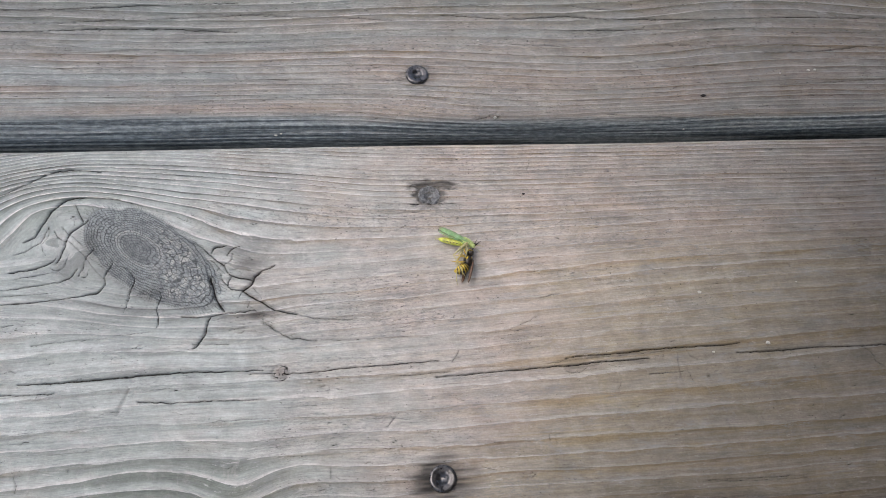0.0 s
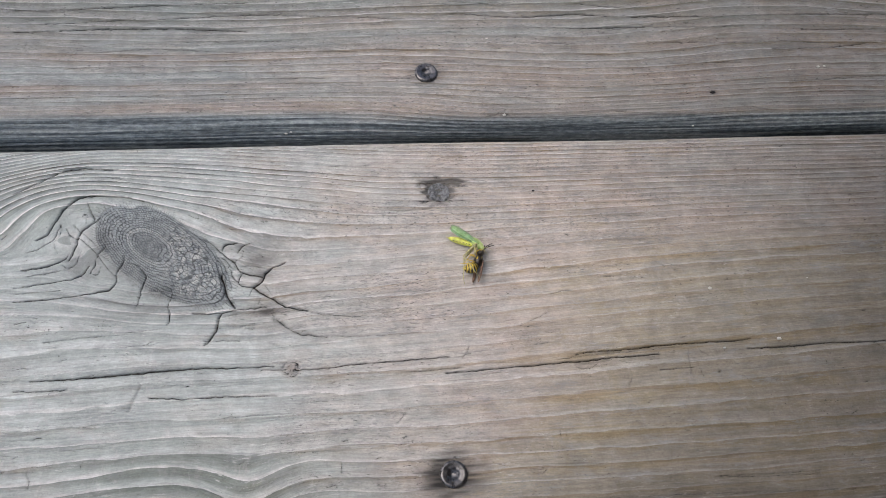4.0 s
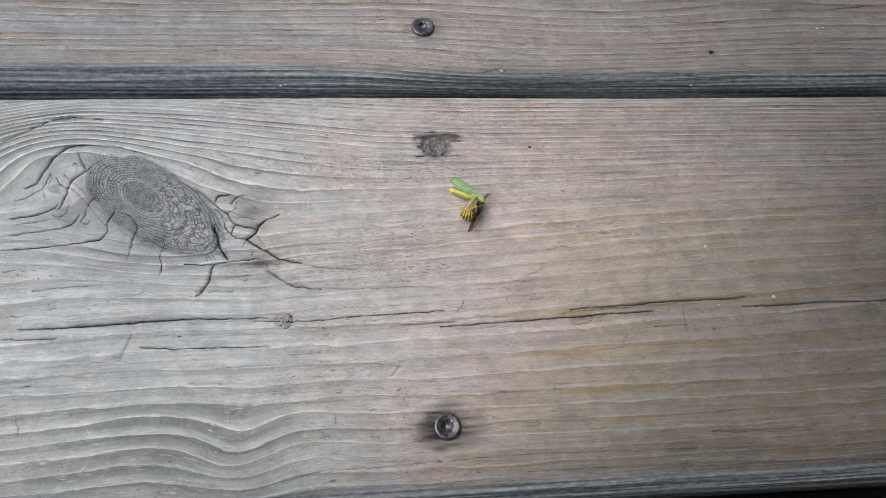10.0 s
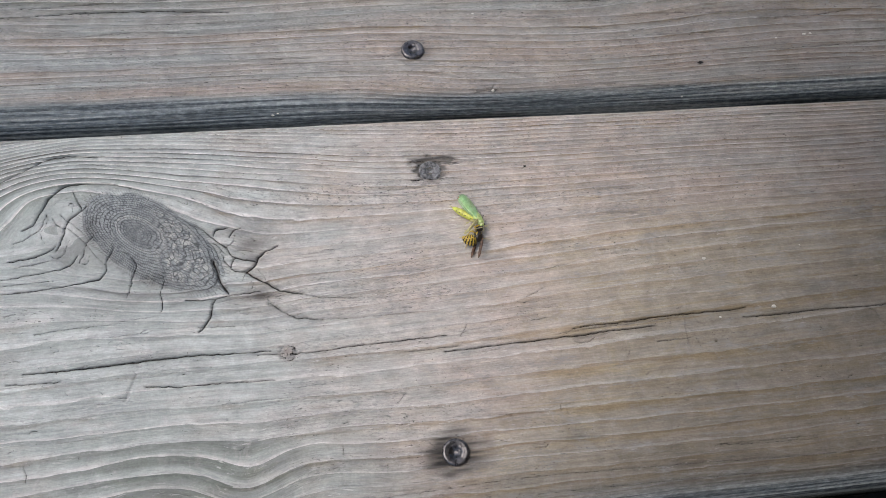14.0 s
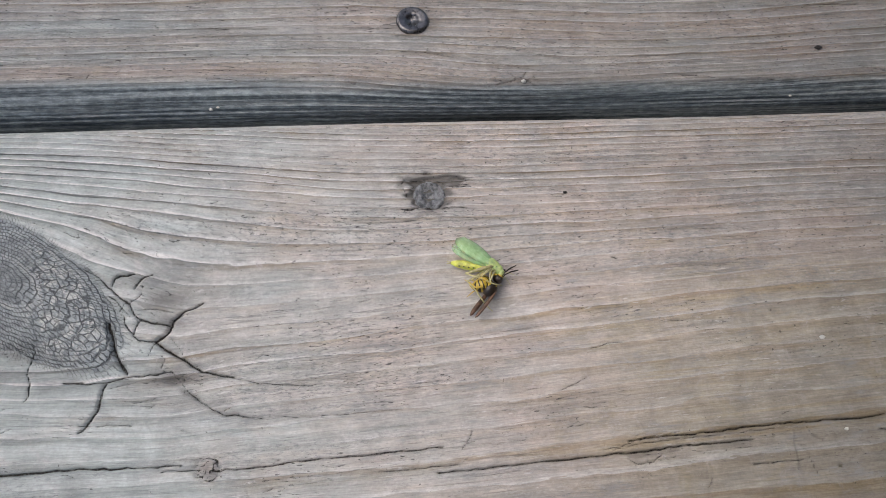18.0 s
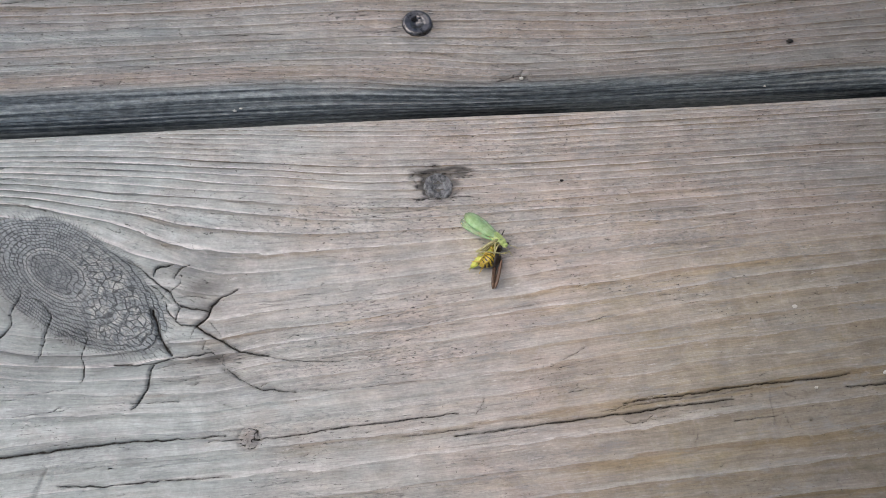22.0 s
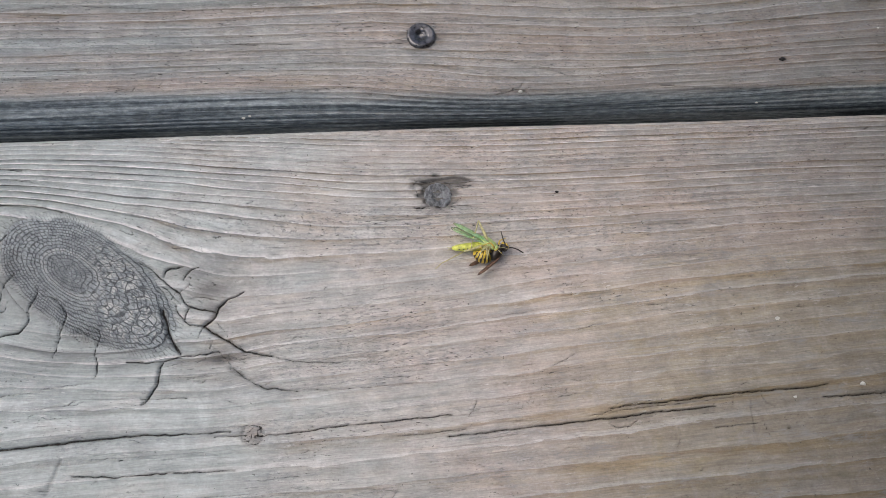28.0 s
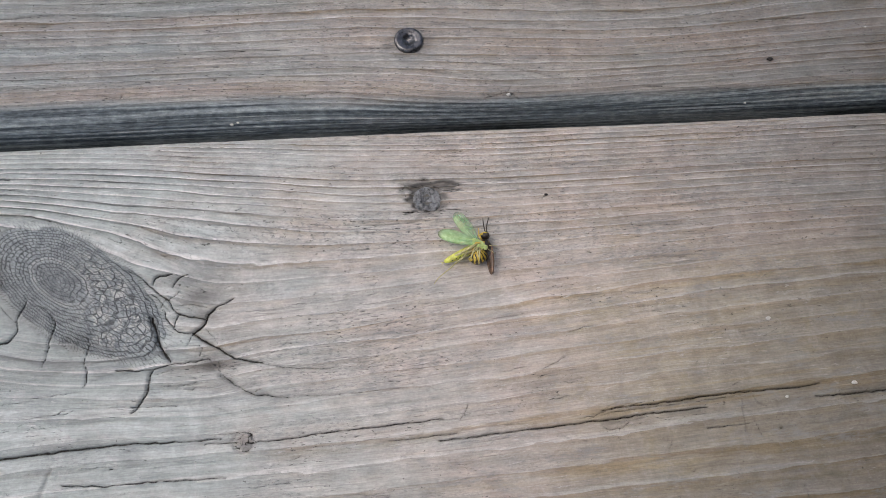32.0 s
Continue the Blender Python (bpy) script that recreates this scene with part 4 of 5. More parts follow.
near_plank.crack([(57.5, -105.2), (59.1, -106.3), (60.0, -107.5)], 0.20, 0.50)
near_plank.crack([(90.6, -105.1), (91.0, -108.4)], 0.20, 0.50)
near_plank.crack([(92.5, -107.0), (92.7, -109.2), (94.4, -108.5)], 0.20, 0.50)
near_plank.crack([(27.0, -70.4), (30.3, -69.1), (33.4, -67.6)], 0.20, 0.50)
near_plank.crack([(35.1, -61.2), (39.1, -60.1), (43.0, -59.9)], 0.20, 0.50)
near_plank.crack([(54.5, -55.5), (60.4, -55.3)], 0.26, 0.50)
near_plank.crack([(73.3, -50.5), (76.6, -52.3)], 0.20, 0.50)
near_plank.crack([(22.2, -119.5), (26.2, -119.2)], 0.26, 0.50)
near_plank.crack([(10.1, -115.4), (16.0, -117.4)], 0.20, 0.50)
near_plank.crack([(-13.8, -117.4), (-8.2, -117.2)], 0.20, 0.40)
near_plank.crack([(-35.2, -113.4), (-35.0, -116.2)], 0.16, 0.50)
near_plank.crack([(5.7, -105.3), (10.7, -108.0), (19.5, -109.0)], 0.20, 0.40)
near_plank.crack([(-39.3, -97.2), (-25.4, -97.9), (-15.0, -99.0)], 0.30, 0.35)
near_plank.crack([(27.3, -78.8), (33.1, -77.9)], 0.20, 0.50)
near_plank.crack([(-11.3, -18.7), (-5.7, -18.4)], 0.20, 0.50)
near_plank.crack([(4.7, -18.2), (11.8, -17.9)], 0.20, 0.50)
near_plank.crack([(-6.8, -15.1), (-4.3, -17.0), (-1.6, -16.2)], 0.20, 0.50)
near_plank.crack([(-6.0, -24.2), (-0.7, -24.6), (6.3, -24.4)], 0.23, 0.50)
near_plank.crack([(-38.9, -9.2), (-22.9, -8.9)], 0.16, 0.40)
near_plank.crack([(-117.0, -89.8), (-115.6, -91.1)], 0.16, 0.50)
near_plank.crack([(-111.6, -110.7), (-111.2, -108.6)], 0.16, 0.50)
near_plank.crack([(-23.4, -26.9), (-11.7, -27.7), (0.1, -26.7)], 0.24, 0.35)
near_plank.crack([(-24.0, -47.1), (-20.2, -46.4)], 0.24, 0.35)
near_plank.crack([(-14.9, -131.8), (-13.6, -129.4), (-10.2, -128.5)], 0.20, 0.50)
near_plank.crack([(-10.4, -131.7), (-7.5, -130.3), (-4.5, -131.6)], 0.20, 0.50)
near_plank.crack([(-8.4, -126.4), (-4.0, -128.8)], 0.20, 0.50)
near_plank.crack([(-118.7, -124.2), (-116.8, -124.9)], 0.16, 0.50)
near_plank.crack([(-110.2, -124.7), (-108.4, -126.7)], 0.16, 0.45)
near_plank.crack([(-76.4, -126.5), (-74.0, -127.9)], 0.16, 0.45)
near_plank.crack([(90.6, -2.4), (101.4, -3.1)], 0.17, 0.40)
near_plank.crack([(100.9, -26.2), (111.3, -27.5)], 0.17, 0.40)
near_plank.crack([(97.3, -33.1), (104.4, -34.2)], 0.17, 0.40)
near_plank.crack([(123.9, -37.0), (138.6, -37.9)], 0.17, 0.40)
near_plank.crack([(140.8, -30.1), (158.0, -31.1)], 0.17, 0.40)
near_plank.crack([(103.1, -20.9), (112.4, -22.3)], 0.17, 0.40)
near_plank.crack([(124.6, -46.7), (126.2, -48.3)], 0.17, 0.50)
far_plank.crack([(-147.8, 45.4), (-148.4, 42.8), (-145.9, 39.7)], 0.24, 0.60)
far_plank.crack([(-90.4, 14.7), (-83.5, 13.4), (-82.6, 14.6)], 0.24, 0.50)
far_plank.crack([(-26.4, 13.0), (-10.1, 10.5)], 0.20, 0.50)
far_plank.crack([(-54.7, 12.9), (-42.6, 11.5), (-26.4, 12.8)], 0.20, 0.50)
far_plank.crack([(-42.6, 17.7), (-26.3, 16.5)], 0.20, 0.50)
far_plank.crack([(-135.4, 33.8), (-115.6, 33.1)], 0.24, 0.50)
far_plank.crack([(-87.6, 31.3), (-67.3, 31.7)], 0.20, 0.50)
far_plank.crack([(-110.5, 20.6), (-96.8, 20.9)], 0.24, 0.60)
far_plank.crack([(-17.5, 32.8), (-11.2, 33.2)], 0.24, 0.50)
far_plank.crack([(23.3, 34.5), (47.2, 32.7)], 0.20, 0.50)
far_plank.crack([(9.4, 22.1), (24.1, 19.9), (44.8, 14.0)], 0.20, 0.50)
far_plank.crack([(-1.3, 19.7), (11.1, 17.0), (31.9, 12.9)], 0.20, 0.50)
far_plank.crack([(117.1, 12.9), (127.7, 10.2)], 0.24, 0.50)
far_plank.crack([(91.9, 9.4), (100.3, 7.5)], 0.20, 0.50)
far_plank.crack([(-132.2, 40.1), (-100.4, 41.8), (-67.6, 39.7)], 0.24, 0.60)
far_plank.crack([(-67.2, 28.1), (-38.5, 27.3)], 0.20, 0.60)
far_plank.crack([(56.7, 37.5), (90.0, 35.1)], 0.20, 0.60)
far_plank.crack([(89.5, 32.4), (123.9, 32.6)], 0.20, 0.60)
far_plank.crack([(140.1, 23.2), (184.8, 25.4)], 0.20, 0.60)
far_plank.crack([(147.9, 17.7), (182.7, 18.6)], 0.20, 0.60)
near_plank.crack([(48.5, -82.4), (59.9, -82.2), (67.7, -81.3)], 1.20, 0.30)
near_plank.crack([(40.5, -85.9), (51.8, -85.1)], 1.00, 0.30)
near_plank.crack([(36.8, -84.3), (43.2, -83.2), (50.1, -82.6), (61.3, -82.2), (74.8, -81.5)], 0.26, 0.50)
near_plank.crack([(38.7, -85.3), (46.4, -84.8), (56.9, -84.2)], 0.26, 0.50)
near_plank.crack([(40.6, -82.5), (45.5, -81.7), (54.6, -81.0)], 0.26, 0.50)
near_plank.crack([(44.5, -85.7), (45.8, -87.3), (47.7, -85.8), (49.2, -87.3)], 0.26, 0.50)
near_plank.crack([(34.9, -84.0), (39.0, -83.6), (41.9, -82.5), (43.3, -81.2)], 0.26, 0.50)
near_plank.crack([(28.3, -88.1), (31.6, -88.7), (32.5, -89.9)], 0.26, 0.50)
near_plank.crack([(58.2, -88.5), (58.3, -91.1), (57.0, -93.3)], 0.26, 0.50)
near_plank.crack([(22.0, -118.2), (26.7, -118.8), (25.6, -119.7), (22.1, -119.2)], 0.26, 0.50)
near_plank.crack([(80.3, -123.5), (95.6, -123.9), (113.2, -123.8)], 0.26, 0.50)
near_plank.crack([(-37.6, -72.8), (-29.3, -73.2), (-20.1, -73.1), (-9.0, -72.7)], 0.18, 0.50)
far_plank.crack([(19.4, 9.3), (23.3, 10.1), (26.2, 10.8), (27.3, 12.4)], 0.26, 0.70)
far_plank.crack([(26.2, 10.8), (28.3, 9.6), (29.6, 8.2)], 0.23, 0.60)
far_plank.crack([(26.9, 9.6), (29.3, 11.4), (30.5, 9.9)], 0.23, 0.60)
far_plank.crack([(25.0, 10.1), (28.3, 9.9)], 1.25, 0.30)
near_plank.crack([(-6.7, -24.0), (-4.6, -24.2), (-2.6, -24.1)], 0.27, 0.85)
near_plank.crack([(3.2, -24.2), (6.4, -24.2), (9.3, -24.4)], 0.27, 0.85)
near_plank.crack([(5.3, -18.3), (8.2, -18.4), (11.0, -18.4)], 0.23, 0.70)
near_plank.crack([(-6.2, -17.2), (-5.2, -16.3), (0.8, -16.3), (3.7, -16.8), (4.6, -17.7)], 0.26, 0.70)
near_plank.crack([(-5.9, -18.4), (-5.2, -20.0), (-5.6, -21.6)], 0.21, 0.60)
near_plank.crack([(3.4, -20.2), (4.9, -20.8), (8.3, -20.8)], 0.21, 0.60)
near_plank.crack([(-7.3, -17.5), (-5.3, -18.1)], 0.18, 0.60)
# short nicks and splinter marks scattered over the plank
rng = random.Random(41)
for k in range(90):
    x, y = (rng.uniform(-60, 165), rng.uniform(-132, -4)) if k < 50 else (rng.uniform(-165, -30), rng.uniform(-134, -66))
    size, lean = rng.uniform(0.7, 2.3), rng.gauss(0, 0.3)
    mid = (x + size * 0.5, y + lean * size * 0.5 + rng.uniform(-0.4, 0.4))
    near_plank.crack([(x, y), mid, (x + size, y + lean * size)], rng.uniform(0.14, 0.34), rng.uniform(0.4, 0.65))
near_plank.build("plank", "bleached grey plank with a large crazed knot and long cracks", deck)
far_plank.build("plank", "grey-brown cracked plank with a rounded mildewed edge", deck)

# planks further off, out of sight
for k, (a, b) in enumerate([(-147 - 147 * k - 141, -147 - 147 * k) for k in range(12)] + [(150 + 146 * k, 290 + 146 * k) for k in range(9)]):
    extra = Plank(a, b, 0.0, np.linspace(-900, 900, 90), lambda y: 6.0, radius=(8, 5), seed=20 + k)
    extra.ring = extra.Y / 3.0
    extra.warm += 0.45
    extra.tone_shade += 0.75
    extra.torn += 0.1
    extra.rings += 0.5
    extra.build("plank", "weathered grey plank", deck)

# timber and soil under the gaps
bm = bmesh.new()
bmesh.ops.create_cube(bm, size=1)
for vert in bm.verts:
    vert.co = Vector((vert.co.x * 0.038 - 0.001, vert.co.y * 3.3 - 0.16, vert.co.z * 0.14 - 0.0985))
joist = part("joist", bm, JOIST, deck, "damp timber joist under the boards", smooth=False)
for x in (-0.8, -0.4, 0.4, 0.8):
    beam = new("joist", joist.data)
    beam.parent = deck
    beam.matrix_basis = pose(x, 0, 0)
    # posts down to the soil
    for y in (-1.6, -0.16, 1.3):
        bm = bmesh.new()
        bmesh.ops.create_cube(bm, size=1)
        for vert in bm.verts:
            vert.co = Vector((x + vert.co.x * 0.07, y + vert.co.y * 0.07, vert.co.z * 0.34 - 0.33))
        part("post", bm, JOIST, deck, smooth=False)
bm = bmesh.new()
bmesh.ops.create_grid(bm, x_segments=40, y_segments=40, size=30)
for vert in bm.verts:
    vert.co.z = -0.45 + 0.03 * noise.noise(vert.co * 0.7)
tagged(part("ground", bm, SOIL), "dark bare soil under the deck", "ground", kind="structure")


# plain unseen screen added on one side of the deck to block sky
wall = new("sky_screen")
tagged(wall, "plain unseen dark timber screen added beside the deck to block part of the sky", "wall", kind="structure")
for name, x0, x1, y0, y1, z0, z1 in (("screen_side", 0.28, 0.37, -1.6, 0.06, -0.002, 0.265), ("screen_top", 0.01, 0.38, -1.6, 0.06, 0.265, 0.305)):
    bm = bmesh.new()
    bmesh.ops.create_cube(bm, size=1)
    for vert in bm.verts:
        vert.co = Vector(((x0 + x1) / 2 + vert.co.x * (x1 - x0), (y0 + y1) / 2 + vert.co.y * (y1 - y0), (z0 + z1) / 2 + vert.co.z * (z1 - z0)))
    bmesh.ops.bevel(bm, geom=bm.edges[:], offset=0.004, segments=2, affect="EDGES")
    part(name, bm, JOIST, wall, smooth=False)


# ---- screws ----
def screw(x, y, z, radius, material, label, sunk, turn=0.0):
    """A pan-head deck screw: domed rim, flat face and a recess for a star or square driver."""
    root = new("deck_screw")
    root.matrix_world = pose(x, y, z, 0, 0, turn)
    tagged(root, label, "screw", group="deck screws")
    bm = bmesh.new()
    steps = 40
    rings = []
    for r, h in ((1.0, -1.2), (1.0, -0.1), (0.985, 0.12), (0.94, 0.34), (0.86, 0.50), (0.79, 0.54), (0.70, 0.44), (0.58, 0.36)):
        rings.append([bm.verts.new((radius * r * math.cos(2 * math.pi * k / steps), radius * r * math.sin(2 * math.pi * k / steps), h * 0.001)) for k in range(steps)])
    for depth in (0.33, 0.1 if sunk else 0.05):
        ring = []
        for k in range(steps):
            a = 2 * math.pi * k / steps
            r = radius * (0.38 + 0.05 * math.cos(6 * a))
            ring.append(bm.verts.new((r * math.cos(a), r * math.sin(a), depth * 0.001)))
        rings.append(ring)
    for a, b in zip(rings, rings[1:]):
        for k in range(steps):
            bm.faces.new((a[k], a[(k + 1) % steps], b[(k + 1) % steps], b[k]))
    bm.faces.new(rings[-1])
    part("screw_head", bm, material, root)
    part("screw_shank", tube([(0, 0, -0.0005), (0, 0, -0.03), (0, 0, -0.045)], [radius * 0.45, radius * 0.45, 0.0003], 12), material, root)
    return root


screw(-0.0017, -0.1185, 0.0003, 0.0042, STEEL, "dull steel deck screw driven flush into the bleached plank", 0, 10)
screw(-0.0013, 0.0291, 0.0035, 0.0043, STEEL, "dull steel deck screw standing slightly proud of the brown plank", 0, 40)
screw(0.0004, -0.0205, -0.0009, 0.0040, RUSTY, "sunken grey oxidised screw filled with grime", 1, 25)

# ---- small bits on the boards ----
for x, y, z, s, m, what in (
    (0.0341, -0.0211, 0.0001, 0.0005, CRUMB, "tiny dark crumb on the plank"),
    (0.1078, 0.0182, 0.0032, 0.0010, CRUMB, "tiny black crumb on the brown plank"),
    (0.1106, -0.0803, 0.0001, 0.0008, CHIP, "tiny white grit beside the long crack"),
    (0.0908, -0.0611, -0.0002, 0.0008, CHIP, "pale fleck of grit on the plank"),
    (0.0266, 0.0100, 0.0024, 0.0007, CHIP, "white grit on the rounded plank edge"),
    (0.0272, 0.0092, 0.0018, 0.0004, CHIP, "white grit on the rounded plank edge"),
    (-0.1054, 0.0063, -0.0012, 0.0006, CHIP, "scrap of white web on the dark plank edge"),
    (-0.1040, 0.0060, -0.0016, 0.0004, CHIP, "scrap of white web on the dark plank edge"),
    (-0.0533, 0.0058, -0.0008, 0.0006, CHIP, "scrap of white web on the dark plank edge"),
    (-0.0515, 0.0061, -0.0004, 0.0004, CHIP, "scrap of white web on the dark plank edge"),
    (-0.0689, 0.0084, 0.0012, 0.0005, CHIP, "white speck on the dark plank edge"),
    (0.0990, 0.0058, -0.0008, 0.0004, CHIP, "white speck on the dark plank edge"),
    (0.1535, 0.0299, 0.0030, 0.0007, CHIP, "fleck of white paint on the brown plank"),
    (0.1562, 0.0302, 0.0030, 0.0006, CHIP, "fleck of white paint on the brown plank"),
    (0.1415, 0.0286, 0.0030, 0.0004, CHIP, "fleck of white paint on the brown plank"),
    (0.0232, 0.0454, 0.0030, 0.0005, CHIP, "fleck of white paint on the brown plank"),
    (0.0911, -0.0826, 0.0, 0.0005, CHIP, "tiny white speck beside the long crack"),
    (0.1263, -0.0586, 0.0, 0.0003, CHIP, "tiny white speck on the bleached plank"),
):
    tagged(part("grit", ball(s, s * 0.7, s * 0.45, (x, y, z + s * 0.2), 0.5), m), what, "grit")


# ---- the wasp: lies on its side, its back towards +y, its tail towards +x ----
# where each leg joins the thorax (along, up), its heading, its size and the fold of its knee
WASP_LEGS = ((1.5, 3.1, -48, 0.85, -35), (2.6, 3.6, -8, 1.0, 70), (3.9, 3.2, 42, 1.15, -50), (1.7, 1.3, -25, 0.8, 40), (2.9, 1.0, 12, 0.9, -20), (3.9, 1.2, 24, 0.85, 45))


def build_wasp():
    root = new("wasp")
    tagged(root, "yellow and black wasp lying on its side, gripping a green insect", "wasp")
    parts = {}
    mm = 0.001
    head = part("head", ball(1.0 * mm, 1.3 * mm, 1.4 * mm, (0, 0, 2.4 * mm), 0.05), BLACK, root)
    part("face", ball(0.6 * mm, 0.8 * mm, 1.05 * mm, (-0.35 * mm, -0.75 * mm, 2.45 * mm), 0.05), YELLOW, head, "yellow face")
    part("brow", ball(0.28 * mm, 0.95 * mm, 0.9 * mm, (-0.78 * mm, 0.1 * mm, 2.75 * mm), 0.05), YELLOW, head)
    for s in (1, -1):
        part("eye", ball(0.65 * mm, 0.55 * mm, 0.75 * mm, (-0.15 * mm, 0.55 * mm, (2.4 + 0.85 * s) * mm), 0), BLACK, head)
    part("thorax", ball(2.1 * mm, 1.65 * mm, 1.7 * mm, (2.9 * mm, 0.2 * mm, 2.2 * mm), 0.1), BLACK, root, "black thorax")
    for xx, yy, zz in ((2.3, 0.9, 3.2), (2.5, -0.4, 3.66)):
        part("thorax_spot", ball(0.75 * mm, 0.28 * mm, 0.2 * mm, (xx * mm, yy * mm, zz * mm)), YELLOW, root)
    profile = [(0, 0.3), (0.35, 0.95), (0.95, 1.55), (1.7, 1.82), (2.6, 1.84), (3.45, 1.62), (4.2, 1.2), (4.9, 0.7), (5.4, 0.2)]
    fine = [(x, float(np.interp(x, [a for a, _ in profile], [b for _, b in profile]))) for x in np.linspace(0, 5.4, 36)]
    body = lathe([(x * mm, r * mm * (1 + 0.02 * math.sin(x * 5.2))) for x, r in fine], 24, 1.1)
    abdomen = part("abdomen", body, YELLOW, root, "curled yellow abdomen with black bands")
    abdomen.matrix_basis = pose(4.2 * mm, 0.2 * mm, 2.25 * mm)
    for k, x0 in enumerate((0.05, 0.98, 1.78, 2.58, 3.38, 4.2)):
        # a black band with a jagged rear edge, seated on the abdomen
        bm = bmesh.new()
        steps, rings = 36, []
        for share in (0.0, 0.5, 1.0):
            ring = []
            for j in range(steps):
                b = 2 * math.pi * j / steps
                back = math.cos(b) * 0.5 + 0.5
                wide = (0.17 + 0.20 * back ** 3 + 0.27 * max(0, math.cos(5 * b + k)) ** 2 * (0.35 + 0.65 * back)) if k else 0.6
                x = min(5.3, x0 + wide * share)
                r = float(np.interp(x, [a for a, _ in profile], [c for _, c in profile])) * 1.0 + 0.05
                a = 1.1 * x / 5.4
                rad = 5.4 / 1.1
                cx, cy = rad * math.sin(a), -rad * (1 - math.cos(a))
                ring.append(bm.verts.new(((cx + math.sin(a) * r * math.cos(b)) * mm, (cy + math.cos(a) * r * math.cos(b)) * mm, r * math.sin(b) * mm)))
            rings.append(ring)
        for a, b in zip(rings, rings[1:]):
            for j in range(steps):
                bm.faces.new((a[j], b[j], b[(j + 1) % steps], a[(j + 1) % steps]))
        part("stripe", bm, BLACK, abdomen)
    for k, (yaw, zz) in enumerate(((3.0, 3.2), (-4.0, 1.2))):
        wing = part("wing", blade(8.4 * mm, 1.15 * mm, 0.3 * mm, 0.10 * mm, 0.55, 0, 0.05 * mm), SMOKY, root, "folded smoky brown wing")
        wing.matrix_basis = pose(2.4 * mm, (1.8 if k == 0 else 0.2) * mm, zz * mm, 40 if k == 0 else -20, 4 if k == 0 else 0, yaw)
        parts["wing%d" % k] = wing
    for k, (x, z, yaw, size, knee) in enumerate(WASP_LEGS):
        # thigh, shin and a thin foot, folded at the knee
        c, d = math.cos(radians(knee)), math.sin(radians(knee))
        pts = [(0, 0, 0), (0.2 * size * mm, -1.1 * size * mm, 0.75 * size * mm), (0.3 * size * mm, -1.9 * size * mm, 0.85 * size * mm)]
        for reach, drop in ((0.5, 0.75), (1.5, 0.35), (2.4, -0.5), (3.1, -0.9)):
            pts.append(((0.3 + reach * d) * size * mm, (-1.9 - reach * c) * size * mm, drop * size * mm))
        leg = part("leg", tube(pts, [0.20 * mm, 0.25 * mm, 0.19 * mm, 0.16 * mm, 0.15 * mm, 0.10 * mm, 0.06 * mm]), AMBER, root)
        leg.matrix_basis = pose(x * mm, -0.8 * mm, z * mm, 0, 0, yaw)
        parts["leg%d" % k] = leg
    for k, (yaw, zz) in enumerate(((150, 3.0), (95, 2.2))):
        pts = [(0, 0, 0), (1.3 * mm, 0.1 * mm, 0.5 * mm), (2.9 * mm, -0.3 * mm, 0.6 * mm), (4.6 * mm, -1.0 * mm, 0.3 * mm)]
        antenna = part("antenna", tube(pts, [0.16 * mm, 0.15 * mm, 0.17 * mm, 0.13 * mm], 7), BLACK, root, "dark jointed antenna")
        antenna.matrix_basis = pose(-0.6 * mm, 0.7 * mm, zz * mm, 0, 0, yaw)
        parts["antenna%d" % k] = antenna
    parts["abdomen"] = abdomen
    return root, parts


